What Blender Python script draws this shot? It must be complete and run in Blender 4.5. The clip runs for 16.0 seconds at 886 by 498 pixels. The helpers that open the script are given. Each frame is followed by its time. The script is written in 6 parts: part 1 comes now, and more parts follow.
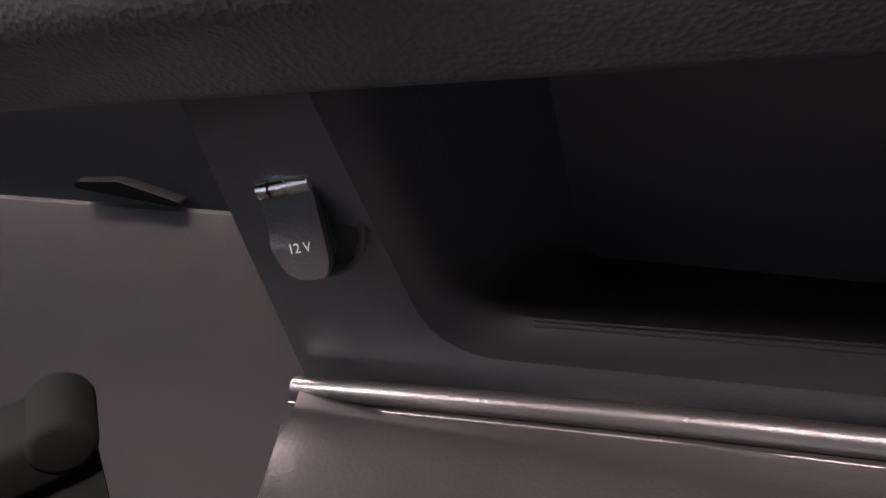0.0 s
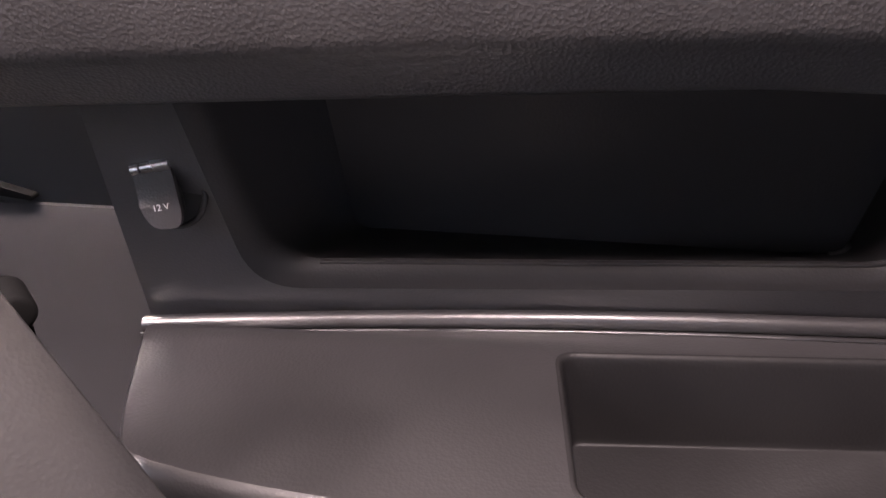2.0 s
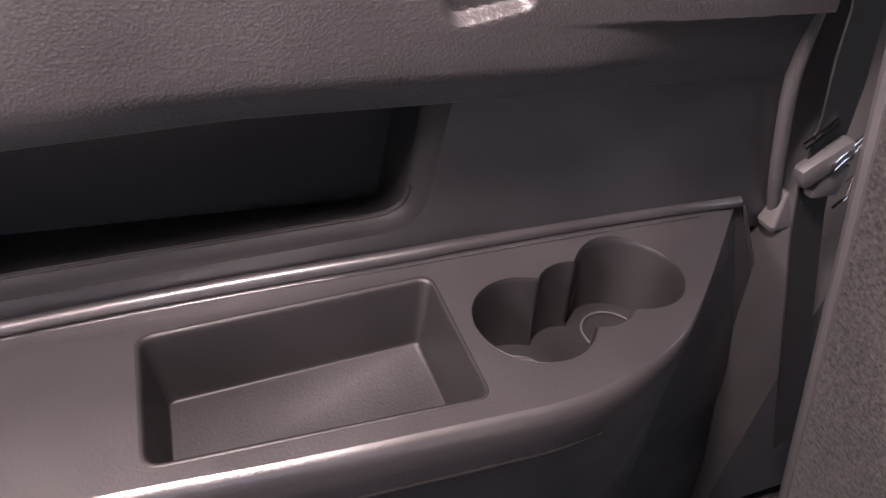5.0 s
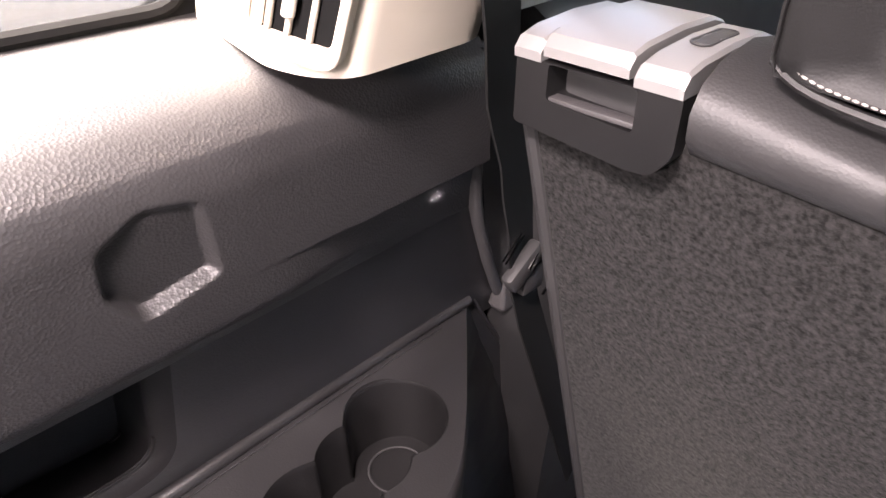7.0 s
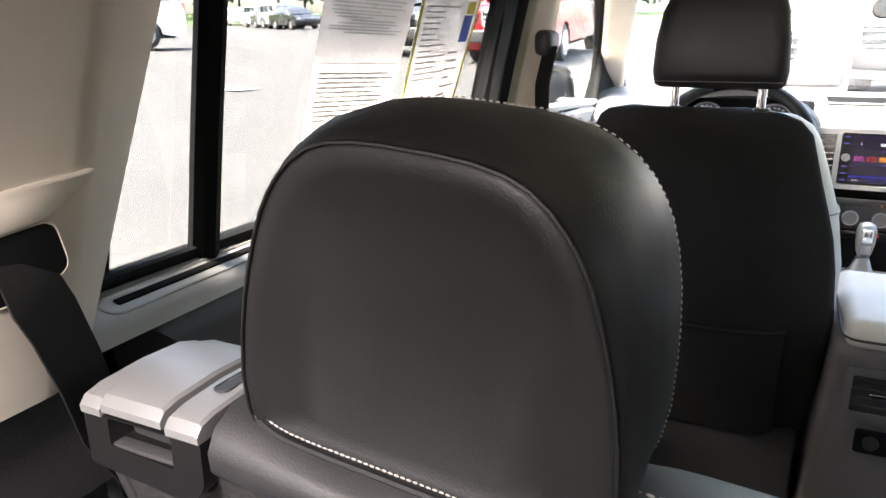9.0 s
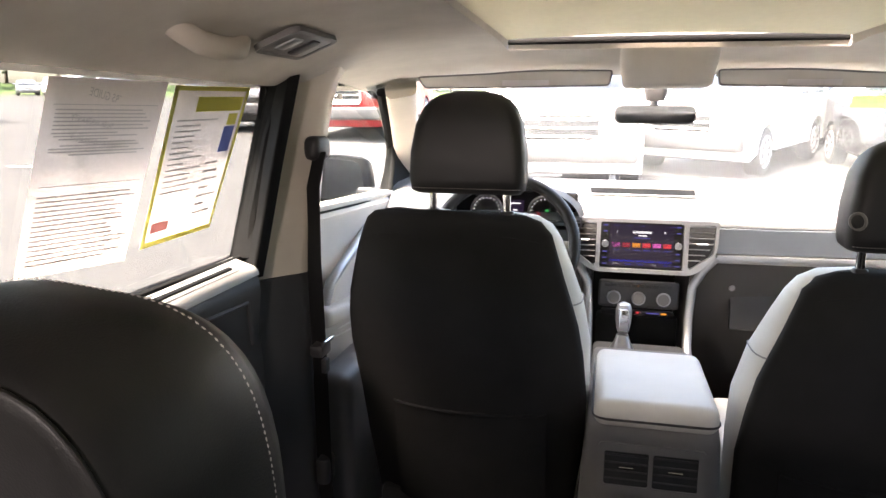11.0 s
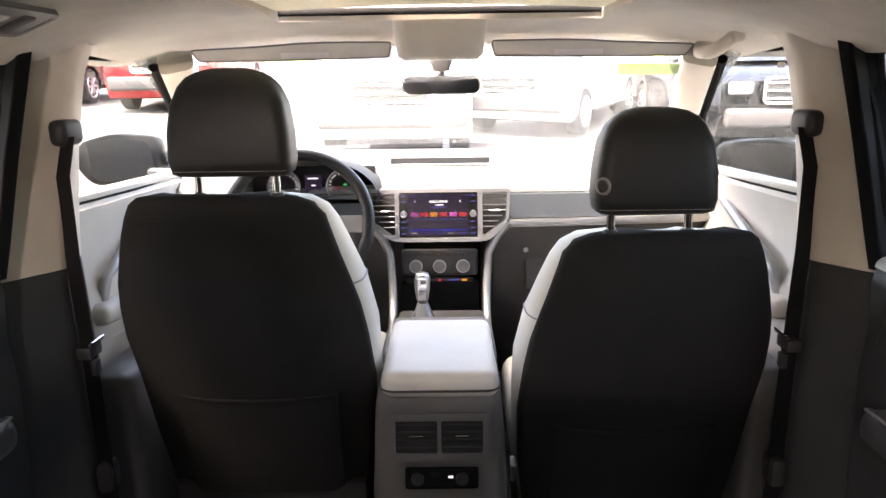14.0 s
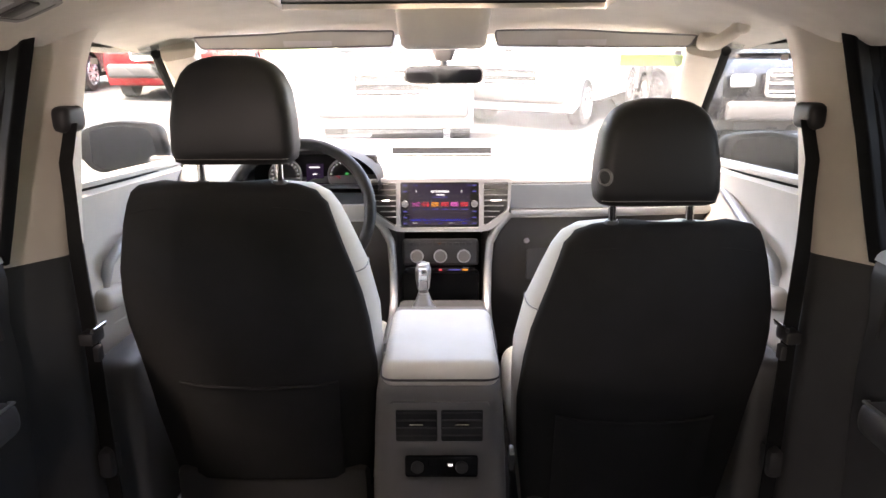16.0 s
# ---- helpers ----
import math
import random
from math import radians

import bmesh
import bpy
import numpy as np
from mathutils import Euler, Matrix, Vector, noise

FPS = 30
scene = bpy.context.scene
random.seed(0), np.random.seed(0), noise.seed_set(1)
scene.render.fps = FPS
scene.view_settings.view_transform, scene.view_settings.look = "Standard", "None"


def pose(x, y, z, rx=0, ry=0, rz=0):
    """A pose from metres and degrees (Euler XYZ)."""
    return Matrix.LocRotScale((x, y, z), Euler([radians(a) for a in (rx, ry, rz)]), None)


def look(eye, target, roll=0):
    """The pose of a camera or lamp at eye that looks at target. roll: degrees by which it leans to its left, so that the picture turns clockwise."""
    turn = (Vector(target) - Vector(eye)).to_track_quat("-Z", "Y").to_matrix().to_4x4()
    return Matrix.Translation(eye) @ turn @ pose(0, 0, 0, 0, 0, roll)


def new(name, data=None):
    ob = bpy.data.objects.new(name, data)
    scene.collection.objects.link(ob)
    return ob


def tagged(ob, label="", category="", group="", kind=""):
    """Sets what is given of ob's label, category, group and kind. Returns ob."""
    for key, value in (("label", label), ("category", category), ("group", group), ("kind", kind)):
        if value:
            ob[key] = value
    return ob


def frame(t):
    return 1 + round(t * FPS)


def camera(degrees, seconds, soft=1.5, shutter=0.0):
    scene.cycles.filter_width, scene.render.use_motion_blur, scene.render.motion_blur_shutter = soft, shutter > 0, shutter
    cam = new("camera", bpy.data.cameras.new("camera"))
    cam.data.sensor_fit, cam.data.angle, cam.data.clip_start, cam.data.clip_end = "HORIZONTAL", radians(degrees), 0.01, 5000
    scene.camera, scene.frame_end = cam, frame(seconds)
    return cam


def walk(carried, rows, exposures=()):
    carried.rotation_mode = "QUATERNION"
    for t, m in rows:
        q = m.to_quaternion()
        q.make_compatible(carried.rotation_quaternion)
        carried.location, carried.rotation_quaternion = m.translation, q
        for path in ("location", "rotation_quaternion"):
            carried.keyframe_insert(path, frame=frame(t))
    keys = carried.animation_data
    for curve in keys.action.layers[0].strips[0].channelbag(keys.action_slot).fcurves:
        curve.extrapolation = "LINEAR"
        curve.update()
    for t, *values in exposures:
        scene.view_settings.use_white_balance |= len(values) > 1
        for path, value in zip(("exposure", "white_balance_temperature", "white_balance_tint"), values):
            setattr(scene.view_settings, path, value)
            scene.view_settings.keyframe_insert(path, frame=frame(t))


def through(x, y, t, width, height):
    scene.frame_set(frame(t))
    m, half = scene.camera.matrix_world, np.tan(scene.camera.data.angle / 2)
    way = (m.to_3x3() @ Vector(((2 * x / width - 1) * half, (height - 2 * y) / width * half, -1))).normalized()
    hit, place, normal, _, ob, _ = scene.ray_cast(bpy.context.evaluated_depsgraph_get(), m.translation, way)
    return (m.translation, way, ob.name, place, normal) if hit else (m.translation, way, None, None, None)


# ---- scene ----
cam = camera(64.3, 16.0)
PATH = [
    (0, (-0.585, -0.293, 1.113), (-2.205, -0.904, 0.111), -6.0),
    (0.5, (-0.538, -0.263, 1.15), (-2.182, -0.787, 0.138), -7.2),
    (1, (-0.484, -0.258, 1.159), (-2.167, -0.722, 0.182), -4.3),
    (1.5, (-0.438, -0.248, 1.152), (-2.193, -0.576, 0.25), -0.9),
    (2, (-0.427, -0.243, 1.155), (-2.196, -0.343, 0.228), 1.6),
    (2.5, (-0.396, -0.233, 1.176), (-2.137, -0.214, 0.193), 4.0),
    (3, (-0.353, -0.227, 1.199), (-2.067, -0.127, 0.174), 5.0),
    (3.5, (-0.325, -0.211, 1.225), (-1.999, -0.006, 0.15), 5.4),
    (4, (-0.33, -0.198, 1.243), (-1.943, 0.138, 0.109), 7.6),
    (4.5, (-0.347, -0.172, 1.268), (-1.877, 0.257, 0.053), 7.4),
    (5, (-0.373, -0.153, 1.264), (-1.843, 0.513, 0.083), 6.4),
    (5.2, (-0.378, -0.134, 1.285), (-1.82, 0.593, 0.105), 5.4),
    (7.3, (-0.411, -0.093, 1.375), (-1.536, 1.182, 0.322), -0.0),
    (7.5, (-0.406, -0.075, 1.379), (-1.521, 1.231, 0.354), -0.8),
    (8, (-0.371, -0.064, 1.401), (-1.427, 1.39, 0.522), -1.6),
    (8.5, (-0.305, -0.062, 1.449), (-1.248, 1.551, 0.736), -0.7),
    (9, (-0.255, -0.07, 1.481), (-1.084, 1.66, 0.917), -0.3),
    (9.5, (-0.204, -0.06, 1.512), (-0.949, 1.732, 1.028), -0.8),
    (10, (-0.167, -0.057, 1.535), (-0.816, 1.786, 1.109), 0.2),
    (10.2, (-0.157, -0.055, 1.538), (-0.764, 1.811, 1.137), 0.4),
    (12.3, (-0.023, -0.018, 1.563), (-0.218, 1.937, 1.193), -0.1),
    (12.5, (-0.007, -0.016, 1.566), (-0.17, 1.941, 1.185), -0.2),
    (13, (0.015, -0.006, 1.564), (-0.077, 1.95, 1.15), -0.6),
    (13.5, (0.025, -0.004, 1.565), (-0.021, 1.945, 1.12), -0.8),
    (14, (0.024, -0.003, 1.565), (0.007, 1.942, 1.099), -0.8),
    (14.5, (0.025, -0.004, 1.566), (0.021, 1.936, 1.081), -0.7),
    (15, (0.021, -0.007, 1.566), (0.019, 1.932, 1.075), -0.4),
    (15.5, (0.019, -0.007, 1.563), (0.009, 1.932, 1.073), -0.3),
    (16, (0.02, -0.007, 1.564), (0.004, 1.932, 1.072), -0.3),
]
walk(cam, [(t, look(eye, target, roll)) for t, eye, target, roll in PATH], exposures=[(0.0, 5.35, 7300, 27), (0.5, 5.4, 7300, 27), (1.0, 5.65, 7300, 27), (1.6, 5.75, 7300, 27), (2.2, 5.85, 7300, 27), (3.0, 6.15, 7300, 29), (4.0, 6.2, 7300, 30), (4.5, 6.25, 7300, 30), (5.2, 6.35, 7300, 28), (7.3, 5.7, 7050, 20), (7.8, 5.5, 7000, 18), (8.4, 5.4, 6900, 16), (9.0, 5.4, 6900, 12), (9.5, 5.35, 7000, 14), (10.2, 5.3, 7300, 16), (12.3, 5.4, 7400, 18), (16.0, 5.45, 7600, 21)])

from mathutils import geometry

# ---- light ----
world = bpy.data.worlds.new("sky")
scene.world = world
world.use_nodes = True
wn = world.node_tree.nodes
sky = wn.new("ShaderNodeTexSky")
sky.sky_type = "NISHITA"
sky.sun_disc = False
sky.sun_elevation, sky.sun_rotation = radians(64), radians(229)
sky.air_density, sky.dust_density, sky.ozone_density = 1.0, 6.0, 0.6
wn["Background"].inputs["Strength"].default_value = 0.13
world.node_tree.links.new(sky.outputs[0], wn["Background"].inputs["Color"])
sun_data = bpy.data.lights.new("sun", "SUN")
sun_data.energy, sun_data.angle, sun_data.color = 1.5, radians(40), (1.0, 0.96, 0.9)
sun = new("sun", sun_data)
sun.matrix_world = look((-8, -7, 22), (0, 0, 0))

# two added, unseen lamps in the roof: over cargo bay and third row
for name, watts, size, at, target in (("added_cargo_light", 1.7, 0.09, (-0.42, -1.00, 1.615), (-0.66, -0.10, 1.0)), ("added_reading_light", 1.35, 0.05, (-0.50, -0.24, 1.640), (-0.60, -0.12, 0.92))):
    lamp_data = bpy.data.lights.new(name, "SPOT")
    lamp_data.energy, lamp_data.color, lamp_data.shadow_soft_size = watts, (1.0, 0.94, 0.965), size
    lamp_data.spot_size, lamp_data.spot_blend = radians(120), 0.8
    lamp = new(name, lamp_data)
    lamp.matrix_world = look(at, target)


# ---- materials ----
def material(name, col, rough=0.6, metal=0.0, grain=0.0, grain_size=0.002, vary=0.12, vary_size=0.08, cells=False, spec=0.5, coat=0.0, sheen=0.0):
    """A surface with fine relief (grain, its size in metres) and slow variation of tone and gloss."""
    m = bpy.data.materials.new(name)
    m.use_nodes = True
    n, l = m.node_tree.nodes, m.node_tree.links
    b = n["Principled BSDF"]
    b.inputs["Metallic"].default_value = metal
    b.inputs["Specular IOR Level"].default_value = spec
    b.inputs["Coat Weight"].default_value = coat
    b.inputs["Sheen Weight"].default_value = sheen
    tc = n.new("ShaderNodeTexCoord")
    slow = n.new("ShaderNodeTexNoise")
    slow.inputs["Scale"].default_value = 1.0 / vary_size
    slow.inputs["Detail"].default_value = 5.0
    l.new(tc.outputs["Object"], slow.inputs["Vector"])
    ramp = n.new("ShaderNodeMapRange")
    ramp.inputs["From Min"].default_value, ramp.inputs["From Max"].default_value = 0.3, 0.7
    ramp.inputs["To Min"].default_value, ramp.inputs["To Max"].default_value = 1.0 - vary, 1.0 + vary
    l.new(slow.outputs["Fac"], ramp.inputs["Value"])
    mul = n.new("ShaderNodeVectorMath")
    mul.operation = "SCALE"
    mul.inputs[0].default_value = col[:3]
    l.new(ramp.outputs[0], mul.inputs["Scale"])
    l.new(mul.outputs[0], b.inputs["Base Color"])
    rr = n.new("ShaderNodeMapRange")
    rr.inputs["From Min"].default_value, rr.inputs["From Max"].default_value = 0.3, 0.7
    rr.inputs["To Min"].default_value, rr.inputs["To Max"].default_value = max(0.02, rough - 0.07), min(1.0, rough + 0.07)
    l.new(slow.outputs["Fac"], rr.inputs["Value"])
    l.new(rr.outputs[0], b.inputs["Roughness"])
    if grain > 0:
        if cells:
            g = n.new("ShaderNodeTexVoronoi")
            g.feature = "F1"
            out = g.outputs["Distance"]
        else:
            g = n.new("ShaderNodeTexNoise")
            g.inputs["Detail"].default_value = 3.0
            out = g.outputs["Fac"]
        g.inputs["Scale"].default_value = 1.0 / grain_size
        l.new(tc.outputs["Object"], g.inputs["Vector"])
        bump = n.new("ShaderNodeBump")
        bump.inputs["Strength"].default_value = grain
        bump.inputs["Distance"].default_value = grain_size * 0.5
        l.new(out, bump.inputs["Height"])
        l.new(bump.outputs[0], b.inputs["Normal"])
    return m


def glowing(name, col, strength):
    strength = strength / 40.0
    m = bpy.data.materials.new(name)
    m.use_nodes = True
    b = m.node_tree.nodes["Principled BSDF"]
    b.inputs["Base Color"].default_value = (0.01, 0.01, 0.01, 1)
    b.inputs["Specular IOR Level"].default_value, b.inputs["Roughness"].default_value = 0.12, 0.25
    b.inputs["Emission Color"].default_value = (*col, 1)
    b.inputs["Emission Strength"].default_value = strength
    return m


def window_glass(name, tint, gloss=1.0):
    m = bpy.data.materials.new(name)
    m.use_nodes = True
    n, l = m.node_tree.nodes, m.node_tree.links
    n.remove(n["Principled BSDF"])
    clear, shine, edge, mix = n.new("ShaderNodeBsdfTransparent"), n.new("ShaderNodeBsdfGlossy"), n.new("ShaderNodeLayerWeight"), n.new("ShaderNodeMixShader")
    power, scale = n.new("ShaderNodeMath"), n.new("ShaderNodeMath")
    clear.inputs["Color"].default_value = (*tint, 1)
    shine.inputs["Roughness"].default_value = 0.01
    edge.inputs["Blend"].default_value = 0.5
    power.operation, power.inputs[1].default_value = "POWER", 4.0
    scale.operation, scale.inputs[1].default_value, scale.inputs[2].default_value = "MULTIPLY_ADD", 0.5 * gloss, 0.03 * gloss
    l.new(edge.outputs["Facing"], power.inputs[0])
    l.new(power.outputs[0], scale.inputs[0])
    l.new(scale.outputs[0], mix.inputs[0])
    l.new(clear.outputs[0], mix.inputs[1])
    l.new(shine.outputs[0], mix.inputs[2])
    l.new(mix.outputs[0], n["Material Output"].inputs["Surface"])
    return m


def shade_cloth(name, col, through=0.10):
    """Cloth or paper: light comes through it."""
    m = bpy.data.materials.new(name)
    m.use_nodes = True
    n, l = m.node_tree.nodes, m.node_tree.links
    n.remove(n["Principled BSDF"])
    dif, tra, mix = n.new("ShaderNodeBsdfDiffuse"), n.new("ShaderNodeBsdfTranslucent"), n.new("ShaderNodeMixShader")
    w = n.new("ShaderNodeTexNoise")
    w.inputs["Scale"].default_value = 40.0
    mul = n.new("ShaderNodeMixRGB")
    mul.inputs[1].default_value = (*col, 1)
    mul.inputs[2].default_value = (*[c * 0.9 for c in col], 1)
    l.new(w.outputs["Fac"], mul.inputs[0])
    l.new(mul.outputs[0], dif.inputs["Color"])
    l.new(mul.outputs[0], tra.inputs["Color"])
    mix.inputs[0].default_value = through
    l.new(dif.outputs[0], mix.inputs[1])
    l.new(tra.outputs[0], mix.inputs[2])
    l.new(mix.outputs[0], n["Material Output"].inputs["Surface"])
    return m


PLASTIC = material("charcoal grained plastic", (0.052, 0.049, 0.050), 0.50, grain=0.2, grain_size=0.0016, cells=True, vary=0.08, spec=0.45)
PLASTIC_SOFT = material("charcoal soft-touch plastic", (0.025, 0.0237, 0.0243), 0.47, grain=0.3, grain_size=0.0019, cells=True, vary=0.08, spec=0.5)
# armrest plastic made darker: shade inside tray and cups is in the colour
TRAY_SHADE = material("armrest plastic darkened for tray shade", (0.0085, 0.0080, 0.0083), 0.5, grain=0.10, grain_size=0.0020, cells=True, vary=0.06, spec=0.4)
EDGE_SKIN = material("charcoal polished moulding edge", (0.028, 0.0267, 0.0277), 0.36, grain=0.05, grain_size=0.002, vary=0.05, spec=0.9)
COVE_SKIN = material("matt charcoal storage lining", (0.020, 0.0190, 0.0197), 0.5, grain=0.10, grain_size=0.0020, cells=True, vary=0.06, spec=0.3)
PLASTIC_BLACK = material("black moulded plastic", (0.038, 0.0371, 0.0377), 0.5, grain=0.2, grain_size=0.001, vary=0.1, spec=0.3)
GLOSS_BLACK = material("gloss black plastic", (0.010, 0.010, 0.011), 0.2, vary=0.1, spec=0.25)
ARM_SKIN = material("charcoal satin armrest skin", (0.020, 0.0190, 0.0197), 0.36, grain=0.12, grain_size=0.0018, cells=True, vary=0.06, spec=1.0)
# one charcoal plastic: light on the caps, shade on the body, in colour
LATCH_LIT = material("charcoal latch plastic lightened for window light", (0.21, 0.205, 0.203), 0.36, grain=0.1, grain_size=0.0012, vary=0.06, spec=0.6)
LATCH_SHADED = material("charcoal latch plastic darkened for shade", (0.010, 0.0097, 0.010), 0.5, grain=0.12, grain_size=0.0012, vary=0.06, spec=0.25)
CONSOLE = material("brown-grey console plastic", (0.165, 0.156, 0.149), 0.5, grain=0.2, grain_size=0.0016, cells=True, vary=0.06)
# paler than the black plastic: window light is put into the colour
SILL_LIT = material("sill plastic lightened for window light", (0.30, 0.295, 0.285), 0.45, grain=0.15, grain_size=0.0014, vary=0.05)
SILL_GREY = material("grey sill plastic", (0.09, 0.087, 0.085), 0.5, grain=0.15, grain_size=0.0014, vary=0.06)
CARGO = material("grey cargo trim", (0.048, 0.045, 0.046), 0.75, grain=0.3, grain_size=0.0012, vary=0.06)
LEATHER = material("black leatherette", (0.0115, 0.0113, 0.0115), 0.50, grain=0.13, grain_size=0.0014, cells=True, vary=0.12, spec=0.35)
LEATHER_HEAD = material("black headrest leatherette", (0.014, 0.0137, 0.0139), 0.5, grain=0.13, grain_size=0.0014, cells=True, vary=0.12, spec=0.45)
# same black leatherette, lightened for the light on third row and shoulder
LEATHER_LIT = material("black leatherette lightened for light on it", (0.028, 0.0272, 0.0278), 0.5, grain=0.15, grain_size=0.0018, cells=True, vary=0.1)
LEATHER_GREY = material("grey leatherette", (0.56, 0.54, 0.49), 0.5, grain=0.3, grain_size=0.0018, cells=True, vary=0.06)
CLOTH = material("black seat-back cloth", (0.018, 0.0176, 0.0177), 0.9, grain=0.4, grain_size=0.0015, vary=0.2, spec=0.2)
CARPET = material("charcoal needle-felt carpet", (0.015, 0.0141, 0.0138), 1.0, grain=0.5, grain_size=0.0022, vary=0.9, vary_size=0.0034, spec=0.1, sheen=0.10)
FLOOR_CARPET = material("black floor carpet", (0.02, 0.02, 0.02), 1.0, grain=1.0, grain_size=0.004, vary=0.3, vary_size=0.01, spec=0.1)
BEIGE = material("beige pillar trim", (0.56, 0.50, 0.42), 0.6, grain=0.15, grain_size=0.001, vary=0.05)
HEADLINER = material("beige headliner cloth", (0.56, 0.52, 0.46), 0.95, grain=0.3, grain_size=0.0012, vary=0.06, spec=0.2)
BEIGE_SOFT = material("light beige door leatherette", (0.43, 0.395, 0.345), 0.55, grain=0.25, grain_size=0.0018, cells=True, vary=0.06)
GUIDE = material("dull black nylon", (0.004, 0.004, 0.004), 0.8, vary=0.1, spec=0.12)
BELT = material("black seat-belt webbing", (0.014, 0.014, 0.014), 0.8, grain=0.5, grain_size=0.0012, vary=0.2, spec=0.15)
RUBBER = material("black rubber seal", (0.006, 0.006, 0.006), 0.8, vary=0.15, spec=0.1)
CHROME = material("bright chrome", (0.8, 0.8, 0.8), 0.08, metal=1.0, vary=0.03)
CHROME_DULL = material("brushed chrome", (0.62, 0.60, 0.60), 0.3, metal=1.0, vary=0.05)
SATIN = material("satin silver trim", (0.34, 0.34, 0.34), 0.42, metal=0.85, vary=0.05)
METAL = material("dark steel", (0.25, 0.24, 0.24), 0.35, metal=1.0, vary=0.1)
THREAD = material("pale stitching thread", (0.46, 0.43, 0.40), 0.7, vary=0.1, vary_size=0.004)
DASH = material("grey dashboard skin", (0.20, 0.205, 0.21), 0.45, grain=0.3, grain_size=0.002, cells=True, vary=0.05)
DASH_INLAY = material("slate dashboard inlay", (0.11, 0.125, 0.14), 0.35, vary=0.06)
PAPER = shade_cloth("white paper", (0.74, 0.70, 0.68), 0.36)
INK = shade_cloth("grey print", (0.50, 0.49, 0.49), 0.35)
YELLOW = shade_cloth("yellow print", (0.72, 0.70, 0.20), 0.35)
YGREEN = material("yellow-green window sticker", (0.55, 0.85, 0.08), 0.5, vary=0.05)
BLUE = shade_cloth("blue print", (0.22, 0.28, 0.6), 0.3)
PINKINK = shade_cloth("pale red print", (0.75, 0.38, 0.36), 0.35)
REDINK = material("red print", (0.6, 0.1, 0.1), 0.6, vary=0.05)
WHITE_PRINT = material("white print", (0.8, 0.8, 0.8), 0.6, vary=0.02)
PRIVACY = window_glass("dark privacy glass", (0.37, 0.38, 0.376))
REAR_GLASS = window_glass("lightly tinted rear door glass", (0.46, 0.475, 0.47), 0.6)
CLEAR = window_glass("clear car glass", (0.78, 0.80, 0.79))
TINT = window_glass("tinted car glass", (0.66, 0.69, 0.685), 0.35)
MIRROR = material("mirror glass", (0.85, 0.87, 0.88), 0.02, metal=1.0, vary=0.0)
MIRROR_BLACK = material("black painted mirror shell", (0.0022, 0.0022, 0.0023), 0.5, vary=0.1, spec=0.06)
SIDE_MIRROR = material("dimmed mirror glass", (0.018, 0.019, 0.020), 0.02, metal=1.0, vary=0.0)
BLIND = shade_cloth("cream roof blind", (0.66, 0.65, 0.55))


# ---- mesh helpers ----
def link(name, bm, mat, parent=None, label="", smooth=35, mats=None):
    bmesh.ops.recalc_face_normals(bm, faces=bm.faces)
    me = bpy.data.meshes.new(name)
    bm.to_mesh(me)
    bm.free()
    for f in me.polygons:
        f.use_smooth = True
    if smooth < 180:
        me.set_sharp_from_angle(angle=radians(smooth))
    for m in mats or [mat]:
        me.materials.append(m)
    ob = new(name, me)
    if parent is not None:
        ob.parent = parent
    if label:
        tagged(ob, label=label)
    return ob


def part(name, bm, mat, parent, label="", smooth=35):
    return link(name, bm, mat, parent, label, smooth)


def empty(name, label, category, group="", kind=""):
    return tagged(new(name), label, category, group, kind)


def join(*bms):
    out = bmesh.new()
    for b in bms:
        me = bpy.data.meshes.new("tmp")
        b.to_mesh(me)
        b.free()
        out.from_mesh(me)
        bpy.data.meshes.remove(me)
    return out


def turned(bm, m):
    bmesh.ops.transform(bm, matrix=m, verts=bm.verts)
    return bm


def rbox(sx, sy, sz, at=(0, 0, 0), r=0.005, seg=2, rot=(0, 0, 0)):
    bm = bmesh.new()
    bmesh.ops.create_cube(bm, size=1.0, matrix=Matrix.Diagonal((sx, sy, sz, 1)))
    r = min(r, 0.49 * min(sx, sy, sz))
    if r > 0:
        bmesh.ops.bevel(bm, geom=bm.edges[:], offset=r, segments=seg, profile=0.5, affect="EDGES")
    return turned(bm, pose(*at, *rot))


def cyl(r, h, at=(0, 0, 0), rot=(0, 0, 0), n=24, r2=None, bev=0.0):
    bm = bmesh.new()
    bmesh.ops.create_cone(bm, cap_ends=True, segments=n, radius1=r, radius2=r if r2 is None else r2, depth=h)
    if bev > 0:
        es = [e for e in bm.edges if len(e.link_faces) == 2 and any(len(f.verts) > 4 for f in e.link_faces)]
        bmesh.ops.bevel(bm, geom=es, offset=bev, segments=2, profile=0.5, affect="EDGES")
    return turned(bm, pose(*at, *rot))


def torus(R1, r, at=(0, 0, 0), rot=(0, 0, 0), n=40, k=10):
    pts = [Vector((R1 * math.cos(2 * math.pi * i / n), R1 * math.sin(2 * math.pi * i / n), 0)) for i in range(n)]
    return turned(tube(pts, r, k, closed=True), pose(*at, *rot))


def loft(loops, cap=(True, True), closed=True):
    bm = bmesh.new()
    rows = [[bm.verts.new(p) for p in loop] for loop in loops]
    k = len(rows[0])
    for a, b in zip(rows, rows[1:]):
        for i in range(k if closed else k - 1):
            j = (i + 1) % k
            bm.faces.new((a[i], a[j], b[j], b[i]))
    if cap[0]:
        bm.faces.new(rows[0][::-1])
    if cap[1]:
        bm.faces.new(rows[-1])
    return bm


